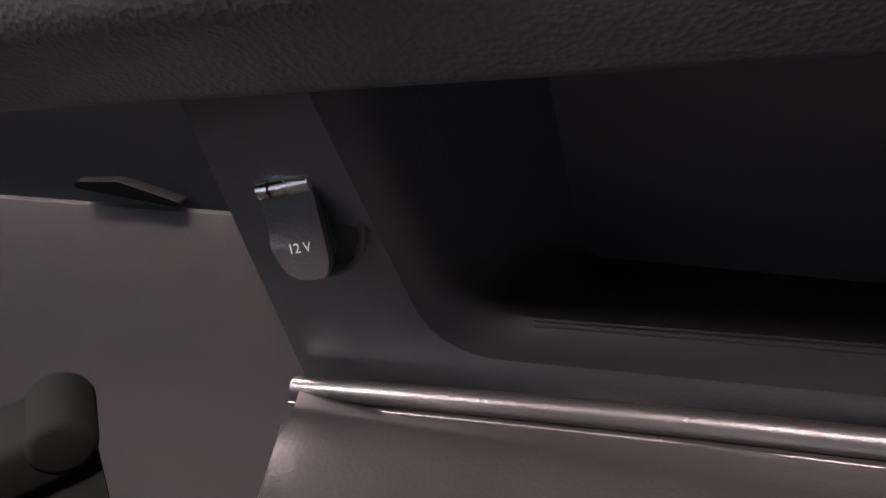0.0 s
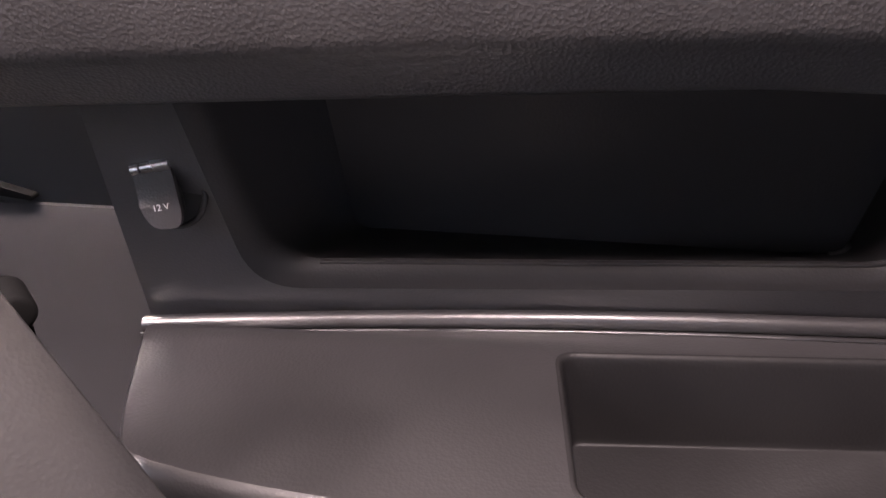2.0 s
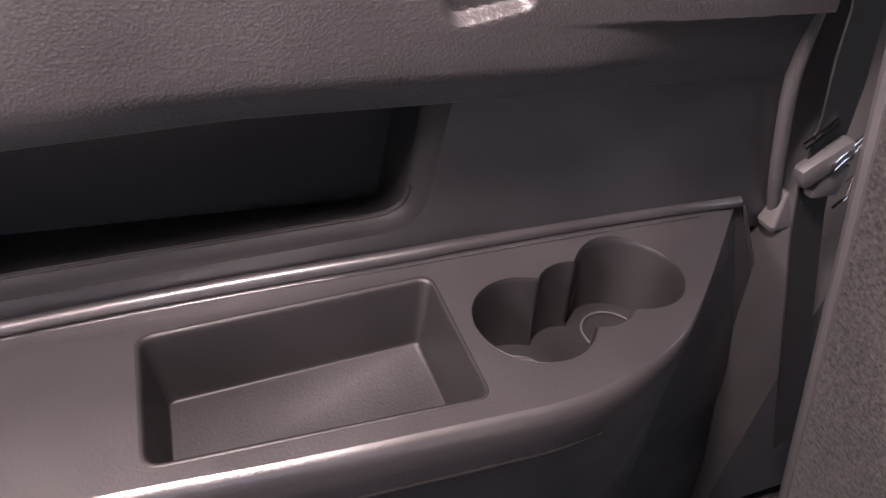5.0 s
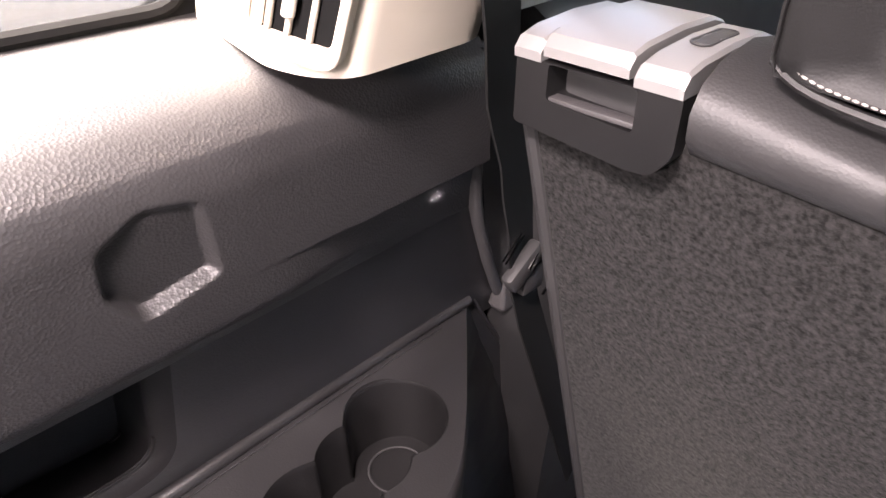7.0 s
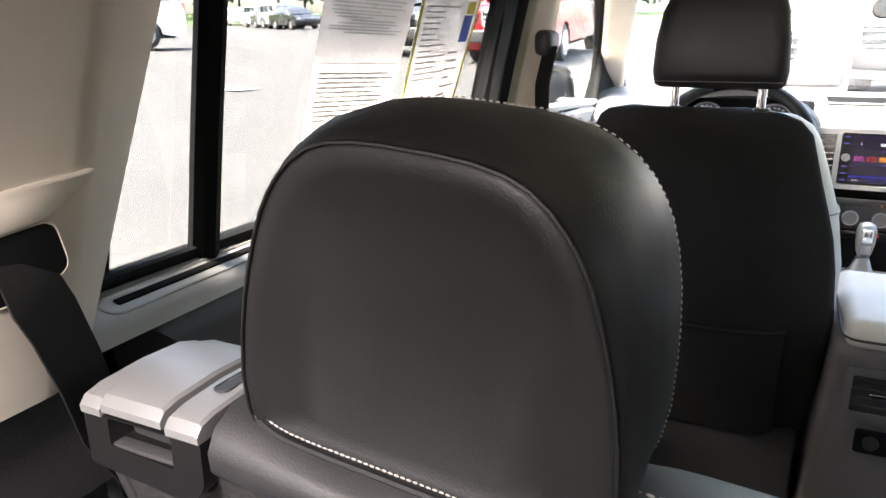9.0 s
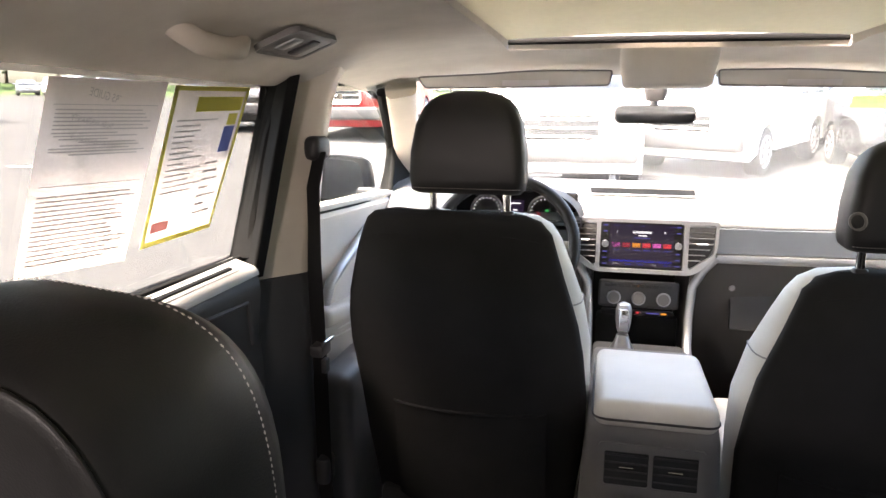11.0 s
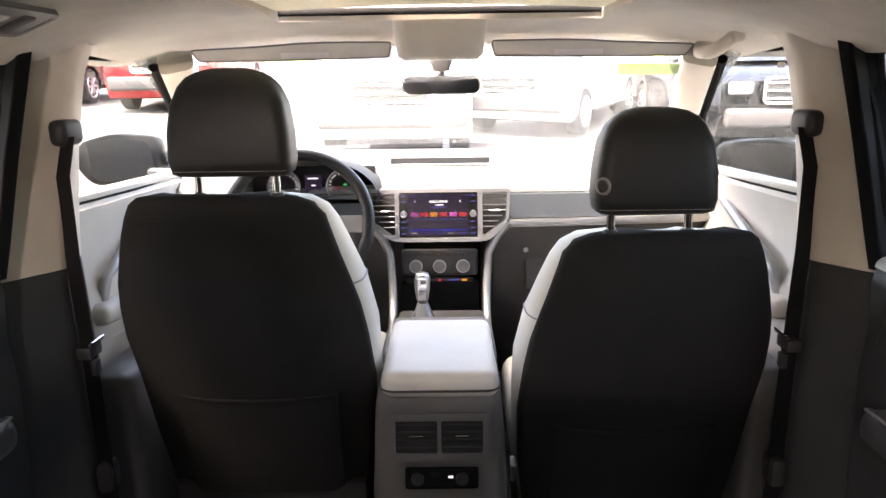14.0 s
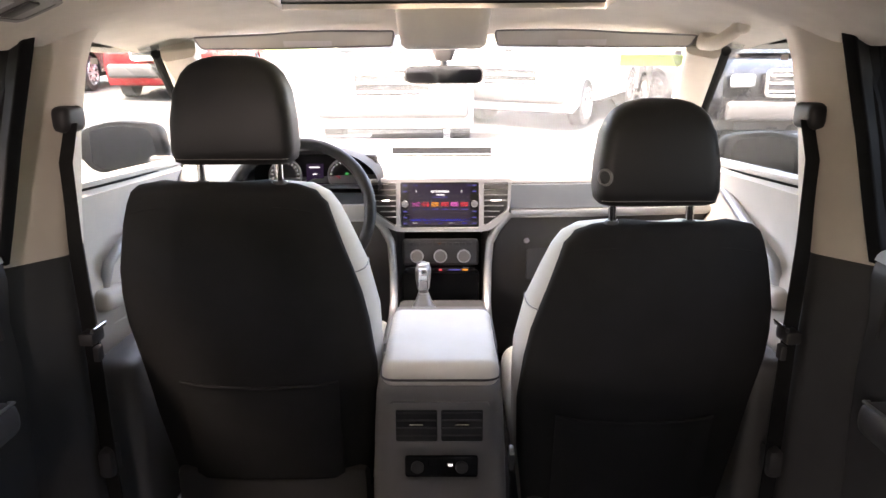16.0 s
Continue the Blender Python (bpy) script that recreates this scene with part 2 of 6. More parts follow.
def tube(pts, r, k=8, closed=False, flat=None):
    """A round or flat (width, thickness) bar along points."""
    pts = [Vector(p) for p in pts]
    n = len(pts)
    loops, up = [], None
    for i, p in enumerate(pts):
        d = (pts[(i + 1) % n] - pts[i - 1]) if closed else (pts[min(i + 1, n - 1)] - pts[max(i - 1, 0)])
        d.normalize()
        if up is None:
            up = Vector((0, 0, 1)) if abs(d.z) < 0.9 else Vector((1, 0, 0))
        side = d.cross(up).normalized()
        up = side.cross(d).normalized()
        if callable(r):
            rad = r(i / max(1, n - 1))
        else:
            rad = r
        loops.append([p + side * rad * math.cos(2 * math.pi * j / k) + up * rad * math.sin(2 * math.pi * j / k) for j in range(k)])
    if closed:
        loops.append(loops[0])
        bm = loft(loops, (False, False))
        bmesh.ops.remove_doubles(bm, verts=bm.verts, dist=1e-6)
        return bm
    return loft(loops)


def strap(pts, width, across, thick=0.0018):
    """Flat webbing along points; across: the direction of its width."""
    loops = []
    pts = [Vector(p) for p in pts]
    for i, p in enumerate(pts):
        d = (pts[min(i + 1, len(pts) - 1)] - pts[max(i - 1, 0)]).normalized()
        a = Vector(across) - d * d.dot(Vector(across))
        a.normalize()
        nrm = d.cross(a)
        loops.append([p + a * width / 2 + nrm * thick / 2, p - a * width / 2 + nrm * thick / 2, p - a * width / 2 - nrm * thick / 2, p + a * width / 2 - nrm * thick / 2])
    return loft(loops)


def rrect(w, h, r, n=6):
    out = []
    for cx, cy, a0 in ((w / 2 - r, h / 2 - r, 0), (-w / 2 + r, h / 2 - r, 90), (-w / 2 + r, -h / 2 + r, 180), (w / 2 - r, -h / 2 + r, 270)):
        for i in range(n + 1):
            a = radians(a0 + 90 * i / n)
            out.append((cx + r * math.cos(a), cy + r * math.sin(a)))
    return out


def rounded(pts, r, n=5):
    """A 2D polygon with its corners rounded; r: one radius, or one for each corner."""
    out, k = [], len(pts)
    for i in range(k):
        p0, p1, p2 = (Vector(pts[(i + d) % k]).to_2d() for d in (-1, 0, 1))
        rad = r[i] if isinstance(r, (list, tuple)) else r
        a, b = (p0 - p1), (p2 - p1)
        t = max(1e-4, min(rad, 0.49 * a.length, 0.49 * b.length))
        a, b = p1 + a.normalized() * t, p1 + b.normalized() * t
        for j in range(n + 1):
            s = j / n
            q = a * (1 - s) ** 2 + p1 * 2 * s * (1 - s) + b * s * s
            out.append(tuple(q))
    return out


def inset(pts, d):
    """A 2D outline (counter-clockwise) moved inwards by d (outwards if negative)."""
    k, out = len(pts), []
    area = sum(pts[i][0] * pts[(i + 1) % k][1] - pts[(i + 1) % k][0] * pts[i][1] for i in range(k))
    sgn = 1 if area > 0 else -1
    for i in range(k):
        p0, p1, p2 = (Vector(pts[(i + e) % k]).to_2d() for e in (-1, 0, 1))
        t = (p2 - p0)
        if t.length < 1e-9:
            t = p2 - p1
        t.normalize()
        out.append((p1.x - sgn * d * t.y, p1.y + sgn * d * t.x))
    return out


def inside(c, ring):
    """Whether a 2D point lies in an outline."""
    odd = False
    for i in range(len(ring)):
        (x0, y0), (x1, y1) = ring[i - 1], ring[i]
        if (y0 > c[1]) != (y1 > c[1]) and c[0] < x0 + (x1 - x0) * (c[1] - y0) / (y1 - y0):
            odd = not odd
    return odd


def plate(outline, holes, to3, t0=0.0, t1=0.01, inner=()):
    """A sheet with holes: outline and holes in (u, v), to3(u, v, w) places them, from w = t0 to t1; inner points let it bend."""
    bm = bmesh.new()
    flat, sides = [], []
    for ring in [outline, *holes]:
        k0 = len(flat)
        flat += [Vector((u, v)) for u, v in ring]
        sides += [(k0 + i, k0 + (i + 1) % len(ring)) for i in range(len(ring))]
    flat += [Vector(p) for p in inner]
    got, _, tris, origin, _, _ = geometry.delaunay_2d_cdt(flat, sides, [], 0, 1e-7)
    vs_all = [bm.verts.new((p.x, p.y, 0)) for p in got]
    where = {}
    for i, olds in enumerate(origin):
        for o in olds:
            where[o] = vs_all[i]
    rings, k0 = [], 0
    for ring in [outline, *holes]:
        loop = []
        for i in range(len(ring)):
            v = where[k0 + i]
            if not loop or loop[-1] is not v:
                loop.append(v)
        if loop[0] is loop[-1]:
            loop.pop()
        rings.append(loop)
        k0 += len(ring)
    top = []
    for t in tris:
        c = sum((got[i] for i in t), Vector((0, 0))) / 3
        if inside(c, outline) and not any(inside(c, h) for h in holes):
            f = [vs_all[i] for i in t]
            bm.faces.new(f)
            top.append(f)
    bmesh.ops.delete(bm, geom=[v for v in bm.verts if not v.link_faces], context="VERTS")
    rings = [[v for v in loop if v.is_valid] for loop in rings]
    low = {v: bm.verts.new((v.co.x, v.co.y, 1)) for v in bm.verts[:]}
    for f in top:
        bm.faces.new([low[v] for v in f][::-1])
    for vs in rings:
        for i in range(len(vs)):
            a, b = vs[i], vs[(i + 1) % len(vs)]
            bm.faces.new((a, b, low[b], low[a]))
    for v in bm.verts:
        v.co = Vector(to3(v.co.x, v.co.y, t0 if v.co.z < 0.5 else t1))
    return bm


def sheet(fn, us, vs, skip=None, thick=0.02, off=(0, 0, 1)):
    """A curved panel fn(u, v) with thickness along off; skip(u, v) leaves cells open."""
    bm = bmesh.new()
    off = Vector(off) * thick
    a = [[bm.verts.new(fn(u, v)) for v in vs] for u in us]
    b = [[bm.verts.new(Vector(fn(u, v)) + off) for v in vs] for u in us]
    cells = {(i, j) for i in range(len(us) - 1) for j in range(len(vs) - 1)
             if not (skip and skip((us[i] + us[i + 1]) / 2, (vs[j] + vs[j + 1]) / 2))}
    for i, j in cells:
        bm.faces.new((a[i][j], a[i + 1][j], a[i + 1][j + 1], a[i][j + 1]))
        bm.faces.new((b[i][j], b[i][j + 1], b[i + 1][j + 1], b[i + 1][j]))
        for di, dj, p, q in ((-1, 0, (i, j), (i, j + 1)), (1, 0, (i + 1, j + 1), (i + 1, j)), (0, -1, (i + 1, j), (i, j)), (0, 1, (i, j + 1), (i + 1, j + 1))):
            if (i + di, j + dj) not in cells:
                bm.faces.new((a[p[0]][p[1]], a[q[0]][q[1]], b[q[0]][q[1]], b[p[0]][p[1]]))
    loose = [v for v in bm.verts if not v.link_faces]
    bmesh.ops.delete(bm, geom=loose, context="VERTS")
    return bm


def lerp(a, b, t):
    return a + (b - a) * t


def steps(a, b, n):
    return [a + (b - a) * i / n for i in range(n + 1)]


def stitches(name, pts, parent, step=0.006, size=0.0011, gap=0.35):
    """A row of thread stitches along points."""
    pts = [Vector(p) for p in pts]
    bms, carry = [], 0.0
    out = bmesh.new()
    for a, b in zip(pts, pts[1:]):
        d = b - a
        n = max(1, round(d.length / step))
        for i in range(n):
            p, q = a + d * (i / n), a + d * ((i + 1 - gap) / n)
            dd = (q - p).normalized()
            s = dd.cross(Vector((0.3, 0.4, 0.86))).normalized() * size
            u = dd.cross(s).normalized() * size
            vs = [out.verts.new(c + o * k) for c, k in ((p, 0.5), ((p + q) / 2, 1.0), (q, 0.5)) for o in (s, u, -s, -u)]
            for r in (0, 4):
                for j in range(4):
                    out.faces.new((vs[r + j], vs[r + (j + 1) % 4], vs[r + 4 + (j + 1) % 4], vs[r + 4 + j]))
            out.faces.new(vs[0:4][::-1])
            out.faces.new(vs[8:12])
    return part(name, out, THREAD, parent)

# ---- the cabin's shell ----
def interp(x, table):
    for (a, p), (b, q) in zip(table, table[1:]):
        if x <= b:
            return lerp(p, q, (x - a) / (b - a)) if x > a else p
    return table[-1][1]


ROOF = [(0, 1.705), (0.34, 1.70), (0.48, 1.692), (0.58, 1.675), (0.65, 1.65), (0.70, 1.62), (0.74, 1.602), (0.88, 1.60)]


def roof_z(x, y):
    z = interp(abs(x), ROOF)
    if y > 1.45:
        z -= 0.055 * ((y - 1.45) / 0.4) ** 1.6 * (1 - 0.6 * min(1, abs(x) / 0.8))
    if abs(x) > 0.6 and y > 1.40:
        z += 0.034 * min(1.0, (y - 1.40) / 0.12) * min(1.0, (abs(x) - 0.6) / 0.12)
    if y < 0.2:
        z -= 0.05 * ((0.2 - y) / 1.6)
    return z


SUNROOF = (-0.34, 0.36, 0.06, 1.60)
xs = sorted(set([round(v, 3) for v in steps(-0.88, 0.88, 44)] + [SUNROOF[0], SUNROOF[1], -0.355, 0.375]))
ys = sorted(set([round(v, 3) for v in steps(-1.44, 1.86, 44)] + [SUNROOF[2], SUNROOF[3], 1.615]))
ceiling = link("ceiling", sheet(lambda x, y: (x, y, roof_z(x, y)), xs, ys, lambda x, y: SUNROOF[0] < x < SUNROOF[1] and SUNROOF[2] < y < SUNROOF[3], 0.03), HEADLINER, smooth=60)
tagged(ceiling, "beige cloth headliner with a sunroof opening", "ceiling", kind="structure")
floor = link("floor", rbox(1.76, 4.2, 0.04, (0, 0.66, 0.36), 0), FLOOR_CARPET)
tagged(floor, "black carpeted car floor", "floor", kind="structure")

# roof blind behind the opening, and its dark front rail
blind = empty("roof_blind", "cream cloth roof blind drawn shut under the sunroof", "blind")
part("cloth", sheet(lambda x, y: (x, y, 1.722 - 0.012 * (x / 0.4) ** 2), steps(-0.43, 0.45, 14), steps(0.0, 1.585, 22), None, 0.002), BLIND, blind)
part("front_rail", rbox(0.74, 0.022, 0.016, (0.01, 1.603, 1.712), 0.004), RUBBER, blind, "dark front rail of the blind")

# outer sides with the window openings (y, z)
W_FRONT = rounded([(1.455, 1.315), (2.14, 1.275), (2.20, 1.42), (2.145, 1.545), (2.03, 1.61), (1.85, 1.632), (1.475, 1.632)], [0.02, 0.03, 0.06, 0.05, 0.08, 0.1, 0.06])
W_REAR = rounded([(0.27, 1.270), (1.215, 1.270), (1.36, 1.615), (0.54, 1.615), (0.39, 1.575)], [0.02, 0.03, 0.05, 0.12, 0.06])
W_QUARTER = rounded([(-0.95, 1.249), (0.118, 1.249), (0.205, 1.57), (-0.75, 1.57)], [0.04, 0.025, 0.04, 0.04])


def outer_side(s, name):
    ob = link(name, plate([(0.42, 0.3), (2.85, 0.3), (2.85, 1.27), (2.72, 1.29), (2.26, 1.53), (2.10, 1.625), (1.96, 1.665), (1.84, 1.68), (1.4, 1.72), (0.32, 1.715), (0.20, 1.255), (0.42, 1.245)],
                          [W_FRONT, W_REAR], lambda y, z, w: (s * (0.80 + w - 0.10 * max(0, z - 1.28)), y, z), 0.0, 0.03), RUBBER)
    tagged(ob, "dark inner skin of the car's side with window openings", "wall", kind="structure")
    up = link(name + "_rear", plate([(-1.46, 1.06), (0.36, 1.06), (0.46, 1.715), (-1.0, 1.70), (-1.46, 1.3)], [W_QUARTER], lambda y, z, w: (s * (0.86 + w - 0.10 * max(0, z - 1.28)), y, z), 0.0, 0.03), RUBBER)
    tagged(up, "dark inner skin round the rear quarter window", "wall", kind="structure")
    lo = link(name + "_low", rbox(0.03, 1.80, 0.80, (s * 0.98, -0.56, 0.69), 0.004), RUBBER)
    tagged(lo, "dark lower skin of the cargo bay", "wall", kind="structure")


outer_side(-1, "wall_left")
outer_side(1, "wall_right")


def pane(name, pts, s, x, mat, label):
    g = link(name, plate(inset(pts, -0.01), [], lambda y, z, w: (s * (x + w - 0.10 * max(0, z - 1.28)), y, z), 0.0, 0.004), mat)
    g.visible_shadow = False
    return tagged(g, label, "window", kind="structure")


for k, s in enumerate((-1, 1)):
    pane("window_%d" % (3 * k + 1), W_FRONT, s, 0.808, TINT, "clear front door window glass")
    pane("window_%d" % (3 * k + 2), W_REAR, s, 0.808, REAR_GLASS, "clear rear door window glass")
    pane("window_%d" % (3 * k + 3), W_QUARTER, s, 0.868, PRIVACY, "rear quarter window glass")

for s in (-1, 1):
    rim = link("trim_quarter_window", tube([(s * (0.859 - 0.10 * max(0, z - 1.28)), y, z) for y, z in inset(W_QUARTER, 0.003)], 0.0055, 8, closed=True), RUBBER)
    tagged(rim, "black rubber seal round the rear quarter window", "seal", kind="structure")

# windscreen, bulkhead, tailgate
screen_glass = link("window_7", sheet(lambda x, t: (x * lerp(0.74, 0.86, t), lerp(1.85, 2.74, t) - 0.10 * x * x, lerp(1.645, 1.30, t) - 0.01 * x * x), steps(-1, 1, 16), steps(0, 1, 8), None, 0.005), CLEAR, smooth=180)
screen_glass.visible_shadow = False
tagged(screen_glass, "clear windscreen glass above the dashboard", "windscreen", kind="structure")
tagged(link("wall_front", rbox(1.76, 0.04, 1.0, (0, 2.76, 0.79), 0), RUBBER), "dark bulkhead below the windscreen", "wall", kind="structure")
# tailgate with its rear window
W_TAIL = rounded([(-0.72, 1.10), (0.72, 1.10), (0.60, 1.64), (-0.60, 1.64)], 0.06)
tail = link("wall_rear", plate([(-0.97, 0.3), (0.97, 0.3), (0.97, 1.06), (0.88, 1.3), (0.74, 1.70), (-0.74, 1.70), (-0.88, 1.3), (-0.97, 1.06)], [W_TAIL], lambda x, z, w: (x, -1.44 - w, z), 0, 0.06), PLASTIC)
tagged(tail, "dark tailgate lining round the rear window", "wall", kind="structure")
tail_glass = link("window_8", plate(inset(W_TAIL, -0.01), [], lambda x, z, w: (x, -1.47 - w, z), 0, 0.004), PRIVACY)
tail_glass.visible_shadow = False
tagged(tail_glass, "tinted rear window glass in the tailgate", "window", kind="structure")


# ---- pillars ----
def column(rows, n=5, r=0.02):
    """A trim column from rows of (z, outline in x, y), joined upwards."""
    return loft([[(x, y, z) for x, y in rounded(o, r, n)] for z, o in rows])


def b_pillar(s, name):
    m = Matrix.Diagonal((s, 1, 1, 1))
    p = empty(name, "beige trimmed door pillar with a dark lower half", "pillar", kind="structure")
    up = column([(1.225, [(0.775, 1.19), (0.705, 1.29), (0.733, 1.41), (0.82, 1.45), (0.82, 1.2)]),
                 (1.30, [(0.772, 1.205), (0.702, 1.30), (0.730, 1.415), (0.82, 1.45), (0.82, 1.21)]),
                 (1.45, [(0.762, 1.255), (0.694, 1.335), (0.720, 1.432), (0.81, 1.46), (0.81, 1.26)]),
                 (1.58, [(0.745, 1.305), (0.682, 1.37), (0.702, 1.452), (0.79, 1.48), (0.79, 1.31)]),
                 (1.62, [(0.738, 1.315), (0.670, 1.375), (0.692, 1.462), (0.785, 1.485), (0.785, 1.32)]),
                 (1.645, [(0.735, 1.318), (0.655, 1.372), (0.678, 1.475), (0.78, 1.49), (0.78, 1.33)]),
                 (1.664, [(0.735, 1.31), (0.628, 1.362), (0.655, 1.492), (0.78, 1.50), (0.78, 1.32)])])
    part("upper_trim", turned(up, m), BEIGE, p, "beige upper pillar trim", 85)
    low = column([(0.36, [(0.74, 1.12), (0.65, 1.22), (0.67, 1.39), (0.82, 1.42), (0.82, 1.13)]),
                  (0.80, [(0.755, 1.155), (0.69, 1.26), (0.71, 1.40), (0.82, 1.43), (0.82, 1.16)]),
                  (1.223, [(0.773, 1.188), (0.707, 1.29), (0.735, 1.412), (0.82, 1.45), (0.82, 1.2)])])
    part("lower_trim", turned(low, m), PLASTIC_BLACK, p, "black lower pillar trim", 50)
    seal = tube([(0.775, 1.165, 0.8), (0.782, 1.172, 1.2), (0.778, 1.20, 1.34), (0.764, 1.255, 1.50), (0.748, 1.30, 1.60), (0.73, 1.33, 1.635)], 0.013, 8)
    part("door_seal", turned(seal, m), RUBBER, p, "black rubber door seal")
    part("airbag_badge", turned(rbox(0.004, 0.026, 0.012, (0.685, 1.44, 1.585), 0.003), m), BEIGE, p)
    return p


b_pillar(-1, "pillar_left")
b_pillar(1, "pillar_right")


def a_pillar(s, name):
    m = Matrix.Diagonal((s, 1, 1, 1))
    loops = []
    for t in steps(0, 1, 6):
        c = Vector((lerp(0.665, 0.855, t), lerp(1.84, 2.62, t), lerp(1.625, 1.29, t)))
        o = rounded([(-0.052, -0.03), (0.03, -0.05), (0.05, 0.02), (0.02, 0.07), (-0.035, 0.06)], 0.02)
        loops.append([c + Vector((a, b * 0.55, b * 0.8)) for a, b in o])
    rim = link(name + "_seal", turned(tube([(lerp(0.665, 0.855, t) + 0.050, lerp(1.84, 2.62, t) - 0.012, lerp(1.625, 1.29, t) - 0.018) for t in steps(0, 1, 6)], 0.013, 8), m), RUBBER)
    tagged(rim, "black seal along the windscreen pillar", "seal", kind="structure")
    ob = link(name, turned(loft(loops), m), BEIGE, smooth=60)
    tagged(ob, "beige windscreen pillar trim", "pillar", kind="structure")
    seal = [(0.79, y, z) for y, z in inset(W_FRONT, 0.004)]
    se = link("trim_front_window", turned(tube(seal, 0.008, 8, closed=True), m), RUBBER)
    tagged(se, "black rubber seal round the front door window", "seal", kind="structure")


a_pillar(-1, "pillar_front_left")
a_pillar(1, "pillar_front_right")


def c_pillar(s, name):
    """Beige rear pillar between rear door and quarter window, with an air vent and the belt's outlet."""
    m = Matrix.Diagonal((s, 1, 1, 1))
    p = empty(name, "beige rear pillar trim with an air vent and a belt outlet", "pillar", kind="structure")
    rows = []
    for z in (1.246, 1.256, 1.30, 1.36, 1.42, 1.50, 1.58, 1.66):
        k = max(0.0, z - 1.235)
        dx, ra, fr = 0.24 * k, 0.11 * k, 0.30 * k
        o = [(0.86, 0.122 + ra), (0.738 - dx, 0.096 + ra), (0.708 - dx, 0.103 + ra), (0.691 - dx, 0.118 + ra), (0.694 - dx, 0.218 + ra), (0.757 - dx * 0.6, 0.292 + fr), (0.85, 0.33 + fr * 0.9), (0.86, 0.2 + ra)]
        rows.append((z, o))
    part("trim_panel", turned(column(rows, 4, 0.014), m), BEIGE, p, "beige moulded pillar trim", 40)
    return p


c_pillar(-1, "pillar_rear_left")
c_pillar(1, "pillar_rear_right")

# ---- front seats ----
def front_seat(cx, dz, name_label):
    st = empty("front_seat", name_label, "car seat", "front seats")
    base = Matrix.Translation((cx, 0, dz))

    def ring(z, w, y0, d, bulge=0.015, r=0.05):
        o = rounded([(-w, y0 + d), (-w, y0 + 0.02), (-w * 0.55, y0 - bulge), (w * 0.55, y0 - bulge), (w, y0 + 0.02), (w, y0 + d), (0.5 * w, y0 + d - 0.03), (-0.5 * w, y0 + d - 0.03)], [r * 0.8, r, 0.08, 0.08, r, r * 0.8, 0.05, 0.05], 4)
        return [(x, y, z) for x, y in o]

    prof = [(0.66, 0.215, 1.385, 0.14), (0.76, 0.224, 1.365, 0.15), (0.86, 0.230, 1.345, 0.16), (0.98, 0.233, 1.322, 0.165), (1.08, 0.231, 1.304, 0.165), (1.18, 0.213, 1.288, 0.15),
            (1.26, 0.189, 1.275, 0.13), (1.31, 0.173, 1.268, 0.115), (1.338, 0.158, 1.268, 0.10), (1.355, 0.130, 1.278, 0.075), (1.362, 0.07, 1.29, 0.05)]
    out = -1 if cx < 0 else 1
    lean = [(0.66, 0.0), (0.86, 0.006), (1.0, 0.008), (1.20, 0.007), (1.32, 0.002), (1.37, 0.0)]
    part("backrest", turned(loft([[(x - out * interp(z, lean), y_, z_) for x, y_, z_ in ring(z, w, y, d)] for z, w, y, d in prof]), base), LEATHER_GREY, st, "grey leatherette backrest bolsters", 60)
    pan = [(0.66, 0.212, 1.373), (0.76, 0.222, 1.353), (0.86, 0.234, 1.333), (0.98, 0.241, 1.310), (1.08, 0.242, 1.292), (1.14, 0.237, 1.284), (1.19, 0.227, 1.275), (1.24, 0.213, 1.266), (1.29, 0.199, 1.258), (1.325, 0.188, 1.255), (1.348, 0.173, 1.258), (1.360, 0.150, 1.264), (1.367, 0.10, 1.274)]
    skew = [(0.9, 0.0), (1.0, 0.004), (1.10, 0.018), (1.19, 0.026), (1.27, 0.029), (1.325, 0.028), (1.348, 0.034), (1.360, 0.042), (1.367, 0.050)]
    back = loft([[(x + out * interp(z, skew), y_, z) for x, y_, z in ring(z, w, y, 0.05 if z < 1.35 else 0.035, 0.012, 0.035)] for z, w, y in pan])
    part("back_panel", turned(back, base), CLOTH, st, "black cloth back panel with a map pocket", 60)
    seam = [(x + out * 0.028, 1.254 - 0.008 + 0.012 * (abs(x) / 0.19) ** 6, 1.325 - 0.02 * (abs(x) / 0.19) ** 4) for x in steps(-0.17, 0.17, 16)]
    part("top_seam", turned(tube(seam, 0.0012, 6), base), CLOTH, st)
    # the map pocket: a sagging upper hem over a flat pouch
    depth = [(z, y) for z, _, y in pan]
    skin = lambda x, z: interp(z, depth) - 0.0125 + 0.020 * max(0.0, (abs(x) - 0.125) / 0.07) ** 1.5
    hem = [(x, skin(x, 0.95) - 0.005, 0.955 - 0.012 * (1 - (x / 0.16) ** 2)) for x in steps(-0.16, 0.16, 16)]
    part("pocket_hem", turned(tube(hem, 0.0036, 8), base), CLOTH, st, "", 60)
    drop = lambda x, t: lerp(0.955 - 0.012 * (1 - (x / 0.16) ** 2), 0.71, t)
    pouch = sheet(lambda x, t: (x, skin(x, drop(x, t)) - 0.006 * (1 - (x / 0.165) ** 4) - 0.004 * math.sin(math.pi * t), drop(x, t)), steps(-0.16, 0.16, 16), steps(0, 1, 8), None, 0.004, (0, 1, 0))
    part("map_pocket", turned(pouch, base), CLOTH, st, "", 60)
    # the seam across the bolsters
    seam = [(x - out * 0.0073, y, z) for x, y, z in ring(1.185, 0.2130, 1.2865, 0.150)]
    part("bolster_seam", turned(tube(seam, 0.0016, 6, closed=True), base), CONSOLE, st)
    # headrest
    hr = []
